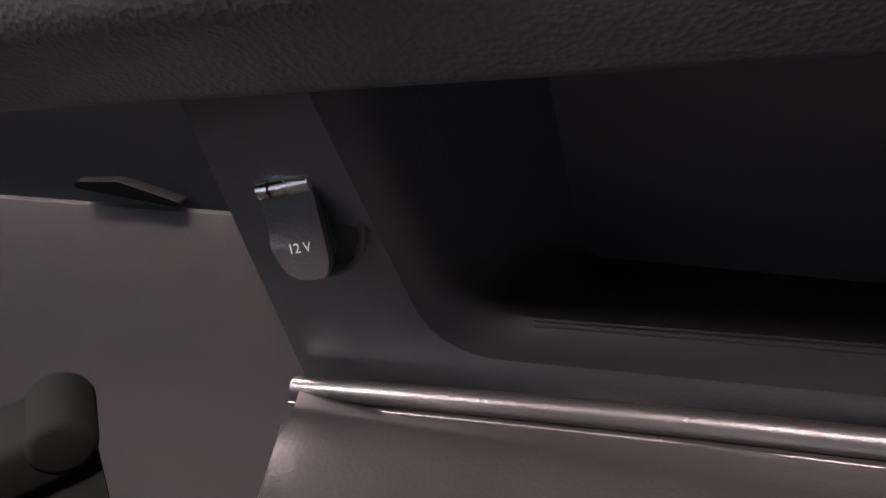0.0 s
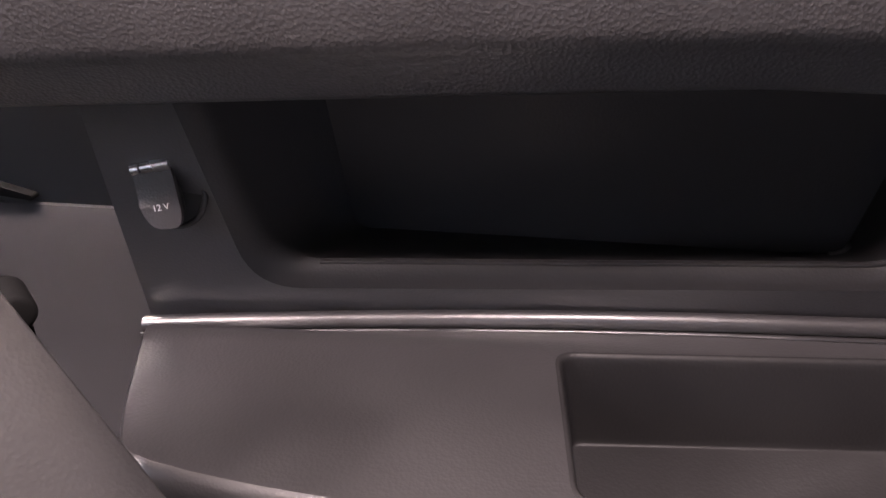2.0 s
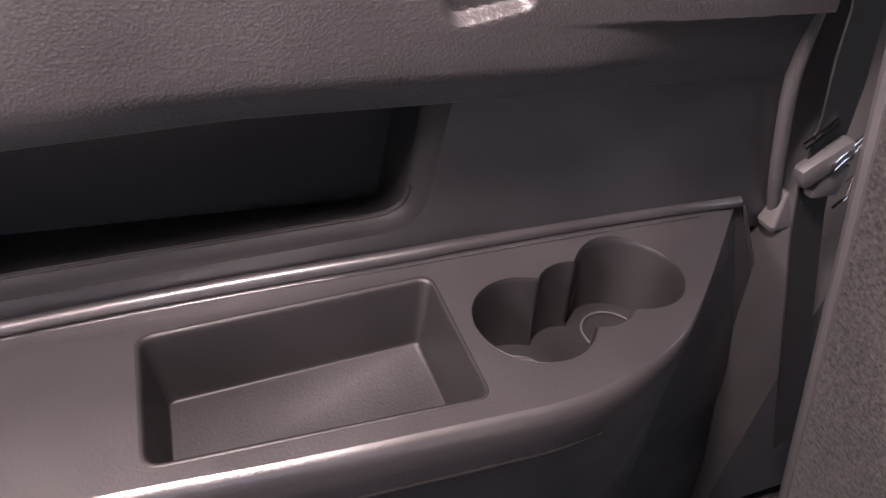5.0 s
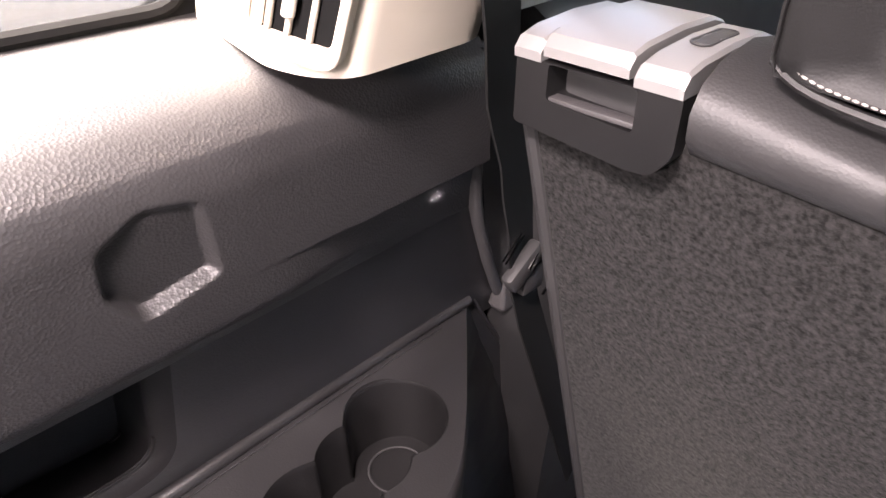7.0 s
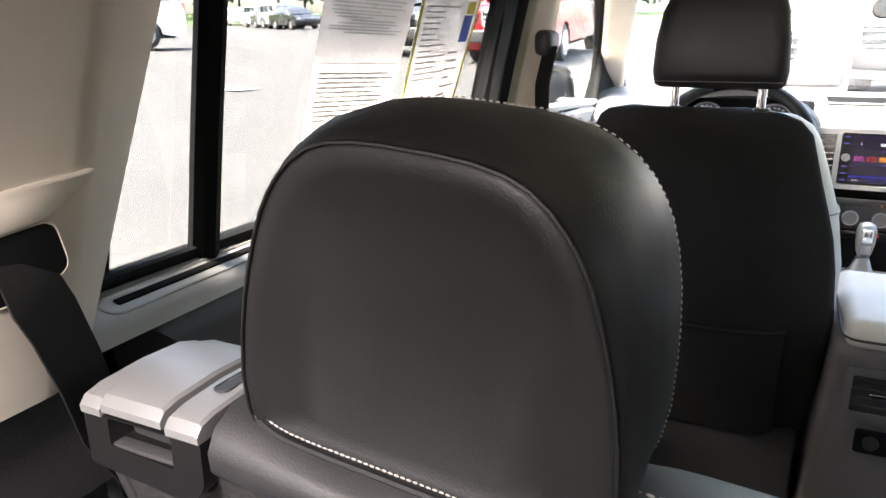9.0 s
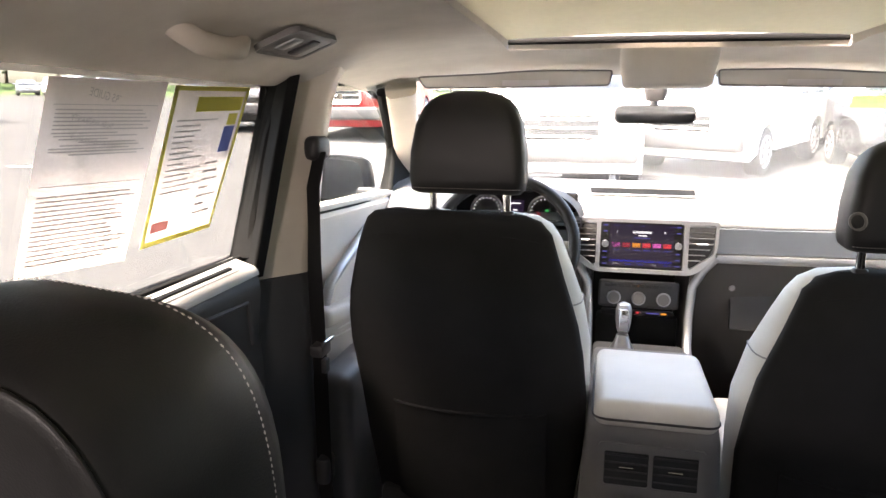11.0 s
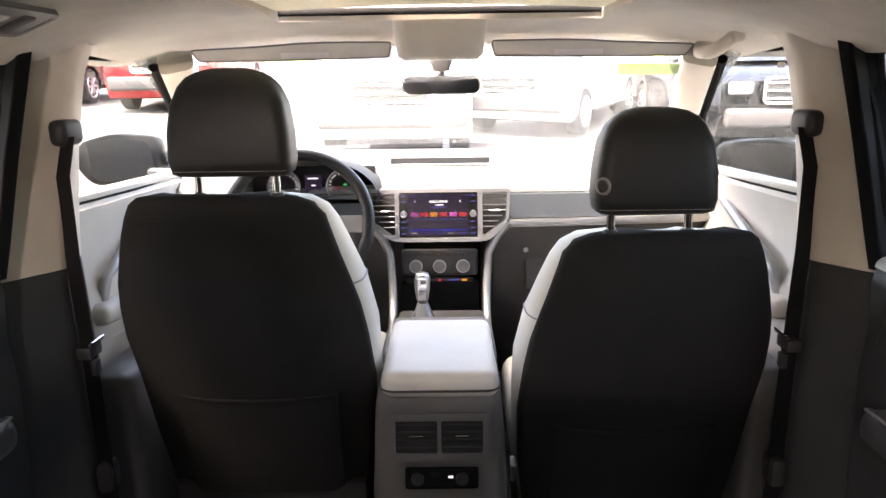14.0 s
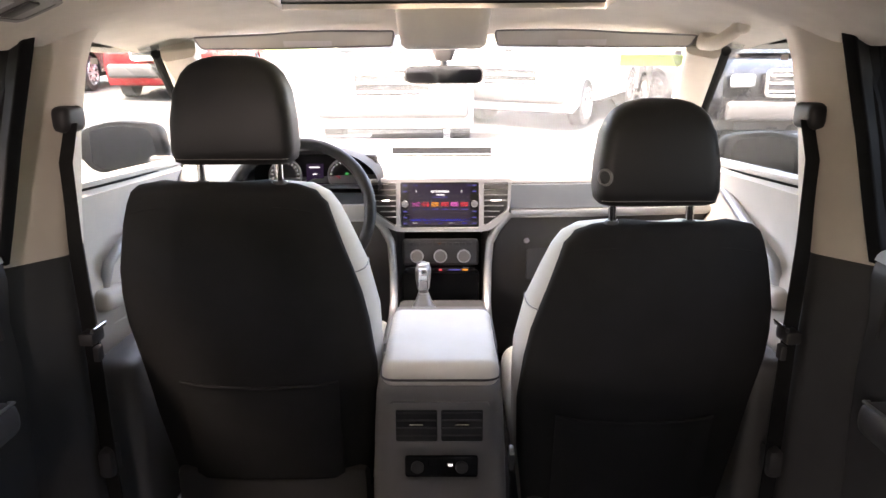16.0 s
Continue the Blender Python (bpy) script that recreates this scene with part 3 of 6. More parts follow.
    for z, w, y0, d in ((1.402, 0.10, 1.250, 0.08), (1.408, 0.1075, 1.237, 0.105), (1.43, 0.111, 1.232, 0.115), (1.48, 0.109, 1.233, 0.115), (1.53, 0.101, 1.240, 0.11), (1.56, 0.088, 1.248, 0.095), (1.575, 0.076, 1.256, 0.075), (1.585, 0.058, 1.265, 0.055), (1.591, 0.032, 1.275, 0.035)):
        o = rounded([(-w, y0), (w, y0), (w * 0.97, y0 + d), (-w * 0.97, y0 + d)], [0.028, 0.028, 0.035, 0.035], 5)
        hr.append([(x, y, z) for x, y in o])
    head = part("headrest", turned(loft(hr), base), LEATHER_HEAD, st, "black leatherette headrest", 60)
    seam = [(x, 1.2325 + (0.006 if abs(x) > 0.1 else 0), 1.4135) for x in steps(-0.104, 0.104, 20)]
    s = stitches("hem_stitching", [base @ Vector(p) for p in seam], head, 0.005, 0.0007)
    for x in (-0.072, 0.072):
        post = part("headrest_post", turned(cyl(0.0075, 0.07, (x, 1.288, 1.385), n=16), base), CHROME, st, "chrome headrest post")
        part("collar", turned(cyl(0.017, 0.012, (x, 1.288, 1.362), n=20, r2=0.012, bev=0.003), base), PLASTIC_BLACK, post)
    part("cushion", turned(rbox(0.46, 0.44, 0.16, (0, 1.70, 0.80), 0.05, 4), base), LEATHER_GREY, st, "grey leatherette seat cushion")
    part("seat_base", turned(rbox(0.42, 0.46, 0.34, (0, 1.58, 0.56), 0.02), base), PLASTIC_BLACK, st)
    part("side_shield", turned(rbox(0.025, 0.36, 0.10, (0.255 if cx < 0 else -0.255, 1.55, 0.72), 0.012), base), PLASTIC_BLACK, st)
    part("recline_lever", turned(rbox(0.012, 0.03, 0.05, (0.247 if cx < 0 else -0.247, 1.335, 0.845), 0.004, rot=(20, 0, 0)), base), SATIN, st, "silver fold lever")
    return st


driver = front_seat(-0.365, 0.0, "driver seat, black cloth back and grey leatherette bolsters, raised")
codriver = front_seat(0.398, -0.078, "passenger seat, black cloth back and grey leatherette bolsters")
button = part("headrest_button", torus(0.0135, 0.0026, (0.2985, 1.2385, 1.378), (90, 0, -48)), CONSOLE, codriver)
part("button_cap", cyl(0.012, 0.006, (0.2995, 1.2395, 1.378), (90, 0, -48), bev=0.002), PLASTIC_BLACK, button)

# ---- centre console ----
con = empty("centre_console", "dark centre console with rear air vents and a shifter", "console")
body = loft([[(x, y, z) for x, y in rounded([(-a, y0), (a, y0), (a * 0.97, 1.75), (-a * 0.97, 1.75)], [0.025, 0.025, 0.01, 0.01])] for z, a, y0 in
             ((0.42, 0.135, 1.27), (0.60, 0.14, 1.28), (0.72, 0.139, 1.288), (0.86, 0.133, 1.292), (0.93, 0.128, 1.288), (0.955, 0.124, 1.290), (0.962, 0.118, 1.298))])
part("console_body", body, CONSOLE, con, "", 50)
lid = part("armrest_lid", rbox(0.232, 0.335, 0.055, (0.003, 1.432, 0.985), 0.022, 5), LEATHER_GREY, con, "pale grey leatherette armrest lid")
part("lid_piping", tube([(x, y, 0.9775) for x, y in rrect(0.236, 0.339, 0.03)], 0.0025, 6, closed=True), PLASTIC_BLACK, lid).location = (0.003, 1.432, 0)
part("vent_recess", rbox(0.196, 0.02, 0.098, (0, 1.2945, 0.873), 0.006, rot=(-4, 0, 0)), PLASTIC_BLACK, con)
part("vent_bezel", plate(rrect(0.20, 0.102, 0.008), [[(u - 0.046, v) for u, v in rrect(0.084, 0.07, 0.004)], [(u + 0.046, v) for u, v in rrect(0.084, 0.07, 0.004)]],
                         lambda u, v, w: (u, 1.2855 - w + 0.03 * (v), 0.870 + v), 0, 0.006), CONSOLE, con)
for sx in (-0.046, 0.046):
    for k in range(4):
        part("vent_slat", rbox(0.082, 0.012, 0.0035, (sx, 1.287, 0.846 + 0.0165 * k), 0.001, 1, (-18, 0, 0)), PLASTIC, con)
    part("vent_tab", rbox(0.028, 0.006, 0.004, (sx, 1.279, 0.873), 0.001, 1), CHROME, con, "chrome vent tab")
part("rear_panel", rbox(0.15, 0.012, 0.048, (0.004, 1.2835, 0.778), 0.006), GLOSS_BLACK, con)
for x in (-0.045, 0.045):
    part("rear_knob", cyl(0.013, 0.014, (x, 1.276, 0.780), (90, 0, 0), bev=0.003), PLASTIC_BLACK, con)
part("rear_indicator", rbox(0.010, 0.004, 0.006, (0.022, 1.2765, 0.785), 0.001, 1), glowing("white indicator", (0.9, 0.93, 1.0), 1.5), con, "small white lit symbol")
part("rear_display", rbox(0.05, 0.003, 0.016, (0.002, 1.2765, 0.790), 0.001, 1), GLOSS_BLACK, con)

# front half: trough, shifter, cup holder
part("trough", rbox(0.25, 0.36, 0.06, (0, 1.78, 0.885), 0.015), PLASTIC_BLACK, con)
shifter = empty("shifter", "", "")
shifter.parent = con
part("boot", loft([[(x - 0.048, y + 1.80, z) for x, y in rrect(a, b, min(a, b) * 0.35)] for z, a, b in ((0.912, 0.10, 0.11), (0.93, 0.075, 0.085), (0.96, 0.045, 0.05), (0.985, 0.028, 0.028))]), SATIN, shifter, "silvery shifter gaiter plate", 60)
part("stem", cyl(0.008, 0.05, (-0.048, 1.80, 0.985), n=14), CHROME, shifter)
part("knob", loft([[(x - 0.048, y + 1.797, z) for x, y in rrect(a, b, min(a, b) * 0.45)] for z, a, b in ((0.988, 0.022, 0.026), (1.0, 0.032, 0.04), (1.025, 0.040, 0.05), (1.05, 0.042, 0.05), (1.066, 0.034, 0.04), (1.071, 0.016, 0.02))]), SATIN, shifter, "silver-grey shifter knob", 60)
part("knob_trim", rbox(0.024, 0.006, 0.06, (-0.048, 1.772, 1.03), 0.003), CHROME, shifter, "chrome strip on the knob")
part("cup_ring", torus(0.042, 0.004, (0.055, 1.76, 0.922)), SATIN, con, "silver cup holder ring")
part("cup_well", loft([[(0.055 + r * math.cos(a), 1.76 + r * math.sin(a), z) for a in [2 * math.pi * i / 28 for i in range(28)]] for z, r in ((0.9205, 0.04), (0.9175, 0.036), (0.9165, 0.012))], (False, True)), RUBBER, con)

# ---- dashboard ----
dash = empty("dashboard", "grey dashboard with slate inlay and silver trim", "dashboard")
SEC = [(2.73, 1.295), (2.62, 1.318), (2.35, 1.330), (2.20, 1.325), (2.10, 1.305), (2.03, 1.280), (2.0, 1.262), (1.996, 1.25)]


def dash_row(x):
    k = -0.05 * (abs(x) / 0.82) ** 2
    return [(x, y + k * 0 + 0.06 * (abs(x) / 0.82) ** 2, z) for y, z in SEC]


top = bmesh.new()
cols = [[top.verts.new(p) for p in dash_row(x)] for x in steps(-0.83, 0.83, 30)]
for a, b in zip(cols, cols[1:]):
    for i in range(len(SEC) - 1):
        top.faces.new((a[i], b[i], b[i + 1], a[i + 1]))
bmesh.ops.solidify(top, geom=top.faces[:], thickness=0.012)
part("top_skin", top, DASH, dash, "pale grey padded dashboard top", 60)
part("top_slot", loft([[(x, y, z + 0.0015) for x, y, z in ((-0.155 * k, 2.215, 1.328), (0.155 * k, 2.215, 1.328), (0.15 * k, 2.135, 1.3155), (-0.15 * k, 2.135, 1.3155))] for k in (1.0, 0.99)]), RUBBER, dash, "dark speaker slot cover")
part("slot_frame", tube([(x, y, z) for x, y, z in ((-0.157, 2.217, 1.329), (0.157, 2.217, 1.329), (0.152, 2.132, 1.3165), (-0.152, 2.132, 1.3165))], 0.003, 6, closed=True), DASH, dash)
for sx, nm in ((1, "inlay"), (-1, "inlay")):
    bmx = loft([[(x, y + 0.06 * (abs(x) / 0.82) ** 2, z) for y, z in ((1.992, 1.245), (1.998, 1.175), (2.04, 1.17), (2.04, 1.25))] for x in steps(0.20 * sx, 0.83 * sx, 10)])
    part(nm, bmx, DASH_INLAY, dash, "slate blue-grey inlay panel", 50)
    trim = loft([[(x, y + 0.06 * (abs(x) / 0.82) ** 2, z) for y, z in ((1.985, 1.172), (1.982, 1.160), (1.988, 1.150), (2.03, 1.15), (2.03, 1.172))] for x in steps(0.20 * sx, 0.83 * sx, 10)])
    part("trim_strip", trim, SATIN, dash, "satin silver trim strip", 50)
    low = loft([[(x, y + 0.06 * (abs(x) / 0.82) ** 2, z) for y, z in ((1.995, 1.148), (2.03, 1.06), (2.08, 0.92), (2.16, 0.74), (2.3, 0.60), (2.4, 0.62), (2.4, 1.148))] for x in steps(0.135 * sx, 0.83 * sx, 10)])
    part("lower_panel", low, PLASTIC_SOFT, dash, "dark lower dashboard panel", 50)
part("glovebox_lid", rbox(0.40, 0.014, 0.16, (0.45, 2.045, 1.03), 0.012, rot=(-16, 0, 0)), PLASTIC_BLACK, dash)
part("glovebox_lock", cyl(0.008, 0.012, (0.25, 2.018, 1.075), (74, 0, 0), bev=0.002), METAL, dash)

# centre stack
stack = empty("centre_stack", "silver framed centre stack with touch screen and climate dials", "car console")
outer = rounded([(-0.208, 1.268), (-0.205, 1.175), (-0.14, 1.118), (0.14, 1.118), (0.195, 1.175), (0.198, 1.268)], [0.012, 0.03, 0.03, 0.03, 0.03, 0.012])
l_hole = rounded([(-0.198, 1.258), (-0.195, 1.178), (-0.135, 1.135), (-0.128, 1.138), (-0.128, 1.258)], 0.008)
r_hole = [(-u - 0.008, v) for u, v in l_hole]
s_hole = rounded([(-0.117, 1.258), (-0.117, 1.128), (0.107, 1.128), (0.107, 1.258)], 0.006)
lean = lambda u, v, w: (u, 1.974 + (v - 1.2) * 0.10 - w, v)
part("stack_frame", plate(outer, [l_hole, r_hole, s_hole], lean, 0, 0.016), SATIN, stack, "satin silver stack frame")
part("backing", plate(inset(outer, 0.006), [], lambda u, v, w: (u, 2.0 + (v - 1.2) * 0.10 - w, v), 0, 0.006), PLASTIC_BLACK, stack)
for sgn, c in ((-1, -0.163), (1, 0.155)):
    for k in range(7):
        z = 1.250 - 0.0155 * k
        wd = 0.066 if k < 4 else 0.066 - 0.011 * (k - 3)
        part("vent_slat", rbox(wd, 0.016, 0.003, (c - sgn * (0.066 - wd) / 2, 1.976 + (z - 1.2) * 0.10, z), 0.001, 1, (-12, 0, 0)), SATIN, stack)
    part("vent_tab", rbox(0.03, 0.006, 0.005, (c, 1.963, 1.205), 0.001, 1), CHROME, stack)
screen = part("touch_screen", plate(rounded([(-0.115, 1.256), (-0.115, 1.130), (0.105, 1.130), (0.105, 1.256)], 0.005), [], lambda u, v, w: (u, 1.980 + (v - 1.2) * 0.10 - w, v), 0, 0.01), GLOSS_BLACK, stack, "lit touch screen with coloured station tiles")


def lit(name, u0, v0, u1, v1, mat):
    part(name, plate([(u0, v0), (u1, v0), (u1, v1), (u0, v1)], [], lambda u, v, w: (u, 1.9692 + (v - 1.2) * 0.10 - w, v), 0, 0.0008), mat, screen)


GL_BLUE, GL_PINK, GL_RED, GL_ORANGE, GL_WHITE, GL_DIM = (glowing("lit blue", (0.03, 0.06, 0.9), 1.1), glowing("lit pink", (0.8, 0.15, 0.6), 1.1), glowing("lit red", (0.8, 0.06, 0.08), 1.1),
                                                  glowing("lit orange", (0.9, 0.35, 0.05), 1.1), glowing("lit white", (0.85, 0.9, 1.0), 1.4), glowing("lit grey", (0.3, 0.3, 1.4), 0.35))
GL_BACK = glowing("lit screen ground", (0.05, 0.03, 0.09), 0.35)
lit("display", -0.092, 1.134, 0.082, 1.252, GL_BACK)
for k, m_ in enumerate((GL_PINK, GL_RED, GL_ORANGE, GL_RED, GL_PINK, GL_RED)):
    lit("tile", -0.084 + 0.0275 * k, 1.188, -0.062 + 0.0275 * k, 1.200, m_)
    lit("tile_caption", -0.081 + 0.0275 * k, 1.1785, -0.063 + 0.0275 * k, 1.1815, GL_DIM)
lit("blue_band", -0.09, 1.147, 0.08, 1.152, GL_BLUE)
for k in range(5):
    lit("menu_word", -0.083 + 0.035 * k, 1.1385, -0.066 + 0.035 * k, 1.1425, GL_WHITE if k in (0, 3) else GL_BLUE)
lit("title_bar", -0.03, 1.227, 0.022, 1.2335, GL_WHITE)
lit("subtitle_bar", -0.014, 1.219, 0.01, 1.2225, GL_WHITE)
lit("subtitle_bar", -0.026, 1.213, 0.018, 1.2155, GL_DIM)
for u in (-0.08, -0.045, -0.012, 0.07):
    lit("status_bar", u, 1.246, u + 0.014, 1.249, GL_DIM)
for u in (-0.0735, 0.055):
    lit("arrow_mark", u, 1.228, u + 0.004, 1.234, GL_WHITE)
for u in (-0.1035, 0.0935):
    part("screen_knob", join(cyl(0.0085, 0.012, (u, 1.963, 1.197), (90, 0, 0), bev=0.002), torus(0.0085, 0.0014, (u, 1.9575, 1.197), (90, 0, 0), 24, 6)), SATIN, screen)
    for v in (1.246, 1.229, 1.172, 1.155, 1.138):
        lit("key_mark", u - 0.006, v, u + 0.006, v + 0.003, GL_DIM)
# climate panel
clim = part("climate_panel", rbox(0.222, 0.02, 0.078, (-0.004, 1.985, 1.050), 0.01, 3, (-8, 0, 0)), PLASTIC_SOFT, stack, "climate panel with three dials")
for u in (-0.072, -0.004, 0.064):
    part("dial", join(cyl(0.0175, 0.016, (u, 1.972, 1.041), (82, 0, 0), bev=0.002), torus(0.0185, 0.0014, (u, 1.9655, 1.042), (82, 0, 0), 28, 6)), SATIN, clim, "silver rimmed dial")
    part("dial_face", cyl(0.0155, 0.003, (u, 1.9628, 1.042), (82, 0, 0)), CONSOLE, clim)
for k in range(10):
    u = -0.09 + 0.019 * k
    part("climate_key", rbox(0.015, 0.006, 0.009, (u, 1.9785, 1.076), 0.001, 1, (-8, 0, 0)), PLASTIC_BLACK, clim)
part("warm_mark", rbox(0.004, 0.003, 0.004, (-0.006, 1.974, 1.077), 0.001, 1), GL_ORANGE, clim)
part("switch_row", rbox(0.20, 0.012, 0.016, (-0.004, 1.990, 0.995), 0.004), GLOSS_BLACK, stack)
part("hazard_mark", rbox(0.008, 0.003, 0.006, (-0.004, 1.983, 0.996), 0.001, 1), GL_RED, stack)
part("airbag_mark", rbox(0.016, 0.003, 0.005, (0.068, 1.983, 0.996), 0.001, 1), GL_ORANGE, stack)
part("airbag_words", rbox(0.034, 0.003, 0.003, (0.038, 1.983, 0.996), 0.001, 1), GL_DIM, stack)
part("cubby", rbox(0.23, 0.05, 0.12, (-0.004, 2.03, 0.92), 0.01), RUBBER, stack)
for s in (-1, 1):
    rib = tube([(s * 0.20 - 0.004, 1.985, 1.165), (s * 0.165 - 0.004, 1.978, 1.125), (s * 0.142 - 0.004, 1.975, 1.08), (s * 0.136 - 0.004, 1.96, 1.0), (s * 0.134 - 0.004, 1.93, 0.92), (s * 0.133 - 0.004, 1.86, 0.895), (s * 0.132 - 0.004, 1.62, 0.90)], 0.012, 10)
    part("side_rail", rib, SATIN, stack, "satin silver side rail", 60)

# ---- steering wheel and instruments ----
wheel = empty("steering_wheel", "black leather steering wheel with silver spoke trim", "steering wheel")
WM = pose(-0.365, 1.765, 1.212, 65, 0, 0)
part("rim", turned(torus(0.185, 0.0155, n=56, k=12), WM), LEATHER, wheel, "black leather rim", 60)
part("hub", turned(rbox(0.15, 0.11, 0.05, (0, 0, -0.015), 0.022, 4), WM), PLASTIC_BLACK, wheel)
part("badge", turned(cyl(0.03, 0.006, (0, 0, 0.012), bev=0.002), WM), CHROME, wheel, "round chrome badge")
for a in (0, 180, 270):
    part("spoke", turned(rbox(0.13, 0.045, 0.014, (0.115, 0, -0.008), 0.006, 2), WM @ Matrix.Rotation(radians(a), 4, "Z")), SATIN if a != 270 else PLASTIC_BLACK, wheel)
part("column", turned(cyl(0.05, 0.26, (0, 0, -0.15)), WM), PLASTIC_BLACK, wheel)
clu = empty("instrument_cluster", "instrument cluster with two dials and a lit display", "instruments")
hood = loft([[(-0.365 + w * math.cos(a), y, 1.255 + h * max(0, math.sin(a)) - 0.02 * (math.sin(a) < 0)) for a in [math.pi * i / 20 for i in range(21)]] + [(-0.365 - w * 0.98, y, 1.235), (-0.365 + w * 0.98, y, 1.235)]
             for y, w, h in ((1.93, 0.192, 0.105), (2.0, 0.20, 0.108), (2.12, 0.205, 0.09), (2.25, 0.20, 0.06))], (False, True))
bmesh.ops.solidify(hood, geom=hood.faces[:], thickness=0.008)
part("hood", hood, PLASTIC_BLACK, clu, "black instrument hood", 60)
part("cluster_face", rbox(0.36, 0.02, 0.13, (-0.365, 2.03, 1.265), 0.01, rot=(-12, 0, 0)), GLOSS_BLACK, clu)
for u in (-0.45, -0.28):
    d = part("dial", join(torus(0.046, 0.003, (u, 2.012, 1.272), (78, 0, 0), 36, 6)), SATIN, clu, "silver ringed dial")
    for k in range(17):
        a = radians(225 - 270 * k / 16)
        part("dial_mark", rbox(0.0065, 0.0012, 0.0016, (u + 0.038 * math.cos(a), 2.0135 + 0.0, 1.272 + 0.037 * math.sin(a)), 0, 1, (0, -math.degrees(a), 0)), GL_WHITE, d)
part("dial_needle", rbox(0.03, 0.001, 0.002, (-0.29, 2.010, 1.262), 0, 1, (0, 40, 0)), GL_RED, clu)
part("cluster_display", rbox(0.05, 0.003, 0.06, (-0.365, 2.0165, 1.275), 0.002, 1, (-12, 0, 0)), GL_BACK, clu)
for z, w in ((1.295, 0.03), (1.275, 0.012), (1.262, 0.022)):
    part("display_word", rbox(w, 0.001, 0.004, (-0.365, 2.0132, z), 0, 1), GL_WHITE, clu)
part("green_mark", rbox(0.010, 0.001, 0.006, (-0.272, 2.009, 1.277), 0, 1), glowing("lit green", (0.05, 0.8, 0.2), 0.5), clu)

# ---- visors, mirror, roof console ----
def visor(s):
    v = empty("sun_visor", "beige folded sun visor with a warning label", "sun visor", "sun visors")
    o = rounded([(0.118, 1.659), (0.125, 1.624), (0.40, 1.619), (0.585, 1.619), (0.60, 1.646), (0.42, 1.653), (0.34, 1.658), (0.28, 1.660)], 0.009)
    part("visor_body", plate(o, [], lambda u, z, w: (s * u + 0.012, 1.775 - w - (z - 1.61) * 0.6, z - 0.004), 0, 0.018), HEADLINER, v, "", 40)
    part("warning_label", plate([(0.27, 1.624), (0.385, 1.624), (0.385, 1.637), (0.27, 1.637)], [], lambda u, z, w: (s * u + 0.012 if s > 0 else -u + 0.012, 1.7568 - w - (z - 1.61) * 0.6, z - 0.004), 0, 0.0008), PAPER, v, "pale warning label")
    # brown-grey tube drawn for the shadow in the gap round the visor
    part("visor_gap_shadow", tube([(s * u + 0.012, 1.7572 - (z - 1.61) * 0.6, z - 0.004) for u, z in inset(o, 0.001)], 0.0022, 6, closed=True), CONSOLE, v)
    part("hinge_rod", tube([(s * 0.12 + 0.012, 1.775, 1.645), (s * 0.60 + 0.012, 1.775, 1.628)], 0.005, 8), BEIGE, v)


visor(-1)
visor(1)
mir = empty("rear_view_mirror", "dark framed rear-view mirror on the windscreen", "mirror")
part("housing", loft([[(x + 0.008, 1.955 + y, z + 1.553) for x, z in rrect(a, b, b * 0.42)] for y, a, b in ((-0.014, 0.205, 0.044), (-0.012, 0.212, 0.05), (0.006, 0.21, 0.05), (0.026, 0.16, 0.034), (0.032, 0.10, 0.02))]), PLASTIC_BLACK, mir, "", 50)
part("mirror_glass", plate(rrect(0.203, 0.043, 0.018), [], lambda u, v, w: (u + 0.008, 1.9365 - w - 0.07 * v, v + 1.553), 0, 0.001), MIRROR, mir, "reflecting mirror glass")
part("stalk", tube([(0.008, 1.985, 1.56), (0.008, 2.0, 1.59), (0.008, 1.985, 1.625)], 0.011, 10), PLASTIC_BLACK, mir)
part("sensor_foot", loft([[(x + 0.008, y + 1.955, z) for x, y in rrect(a, a * 0.9, a * 0.25)] for z, a in ((1.588, 0.045), (1.612, 0.06), (1.632, 0.06))]), PLASTIC_BLACK, mir)
oc = empty("roof_console", "beige roof console with a small status light", "roof console")
part("housing", loft([[(x + 0.01, y + 1.66, z) for x, y in rrect(a, b, 0.03)] for z, a, b in ((1.612, 0.17, 0.15), (1.618, 0.185, 0.17), (1.66, 0.20, 0.20), (1.69, 0.205, 0.21))]), HEADLINER, oc, "", 50)
part("light_bar", rbox(0.06, 0.004, 0.005, (0.005, 1.5725, 1.640), 0.001, 1), GLOSS_BLACK, oc)
part("green_light", rbox(0.006, 0.003, 0.005, (0.012, 1.5705, 1.640), 0.001, 1), glowing("lit green lamp", (0.1, 0.9, 0.4), 1.0), oc, "green status light")
part("red_light", rbox(0.014, 0.003, 0.004, (0.024, 1.5705, 1.640), 0.001, 1), REDINK, oc)


def grab_handle(name, at, label):
    g = empty(name, label, "grab handle", "grab handles")
    wide = 0.016
    m = pose(*at)
    pts = [(-0.0, -0.085, 0.012), (-0.022, -0.075, -0.006), (-0.032, -0.05, -0.018), (-0.034, 0, -0.021), (-0.032, 0.05, -0.018), (-0.022, 0.075, -0.006), (0.0, 0.085, 0.012)]
    if at[0] < 0:
        pts = [(-x, y, z) for x, y, z in pts]
    part("grip", turned(tube(pts, wide, 10), m), BEIGE, g, "", 60)
    for y in (-0.08, 0.08):
        part("mount", turned(rbox(0.035, 0.045, 0.03, (0, y, 0.010), 0.012, 3), m), BEIGE, g)
    part("pocket_shadow", turned(rbox(0.03, 0.10, 0.006, (0.008 if at[0] > 0 else -0.008, 0, 0.018), 0.002), m), PLASTIC, g)


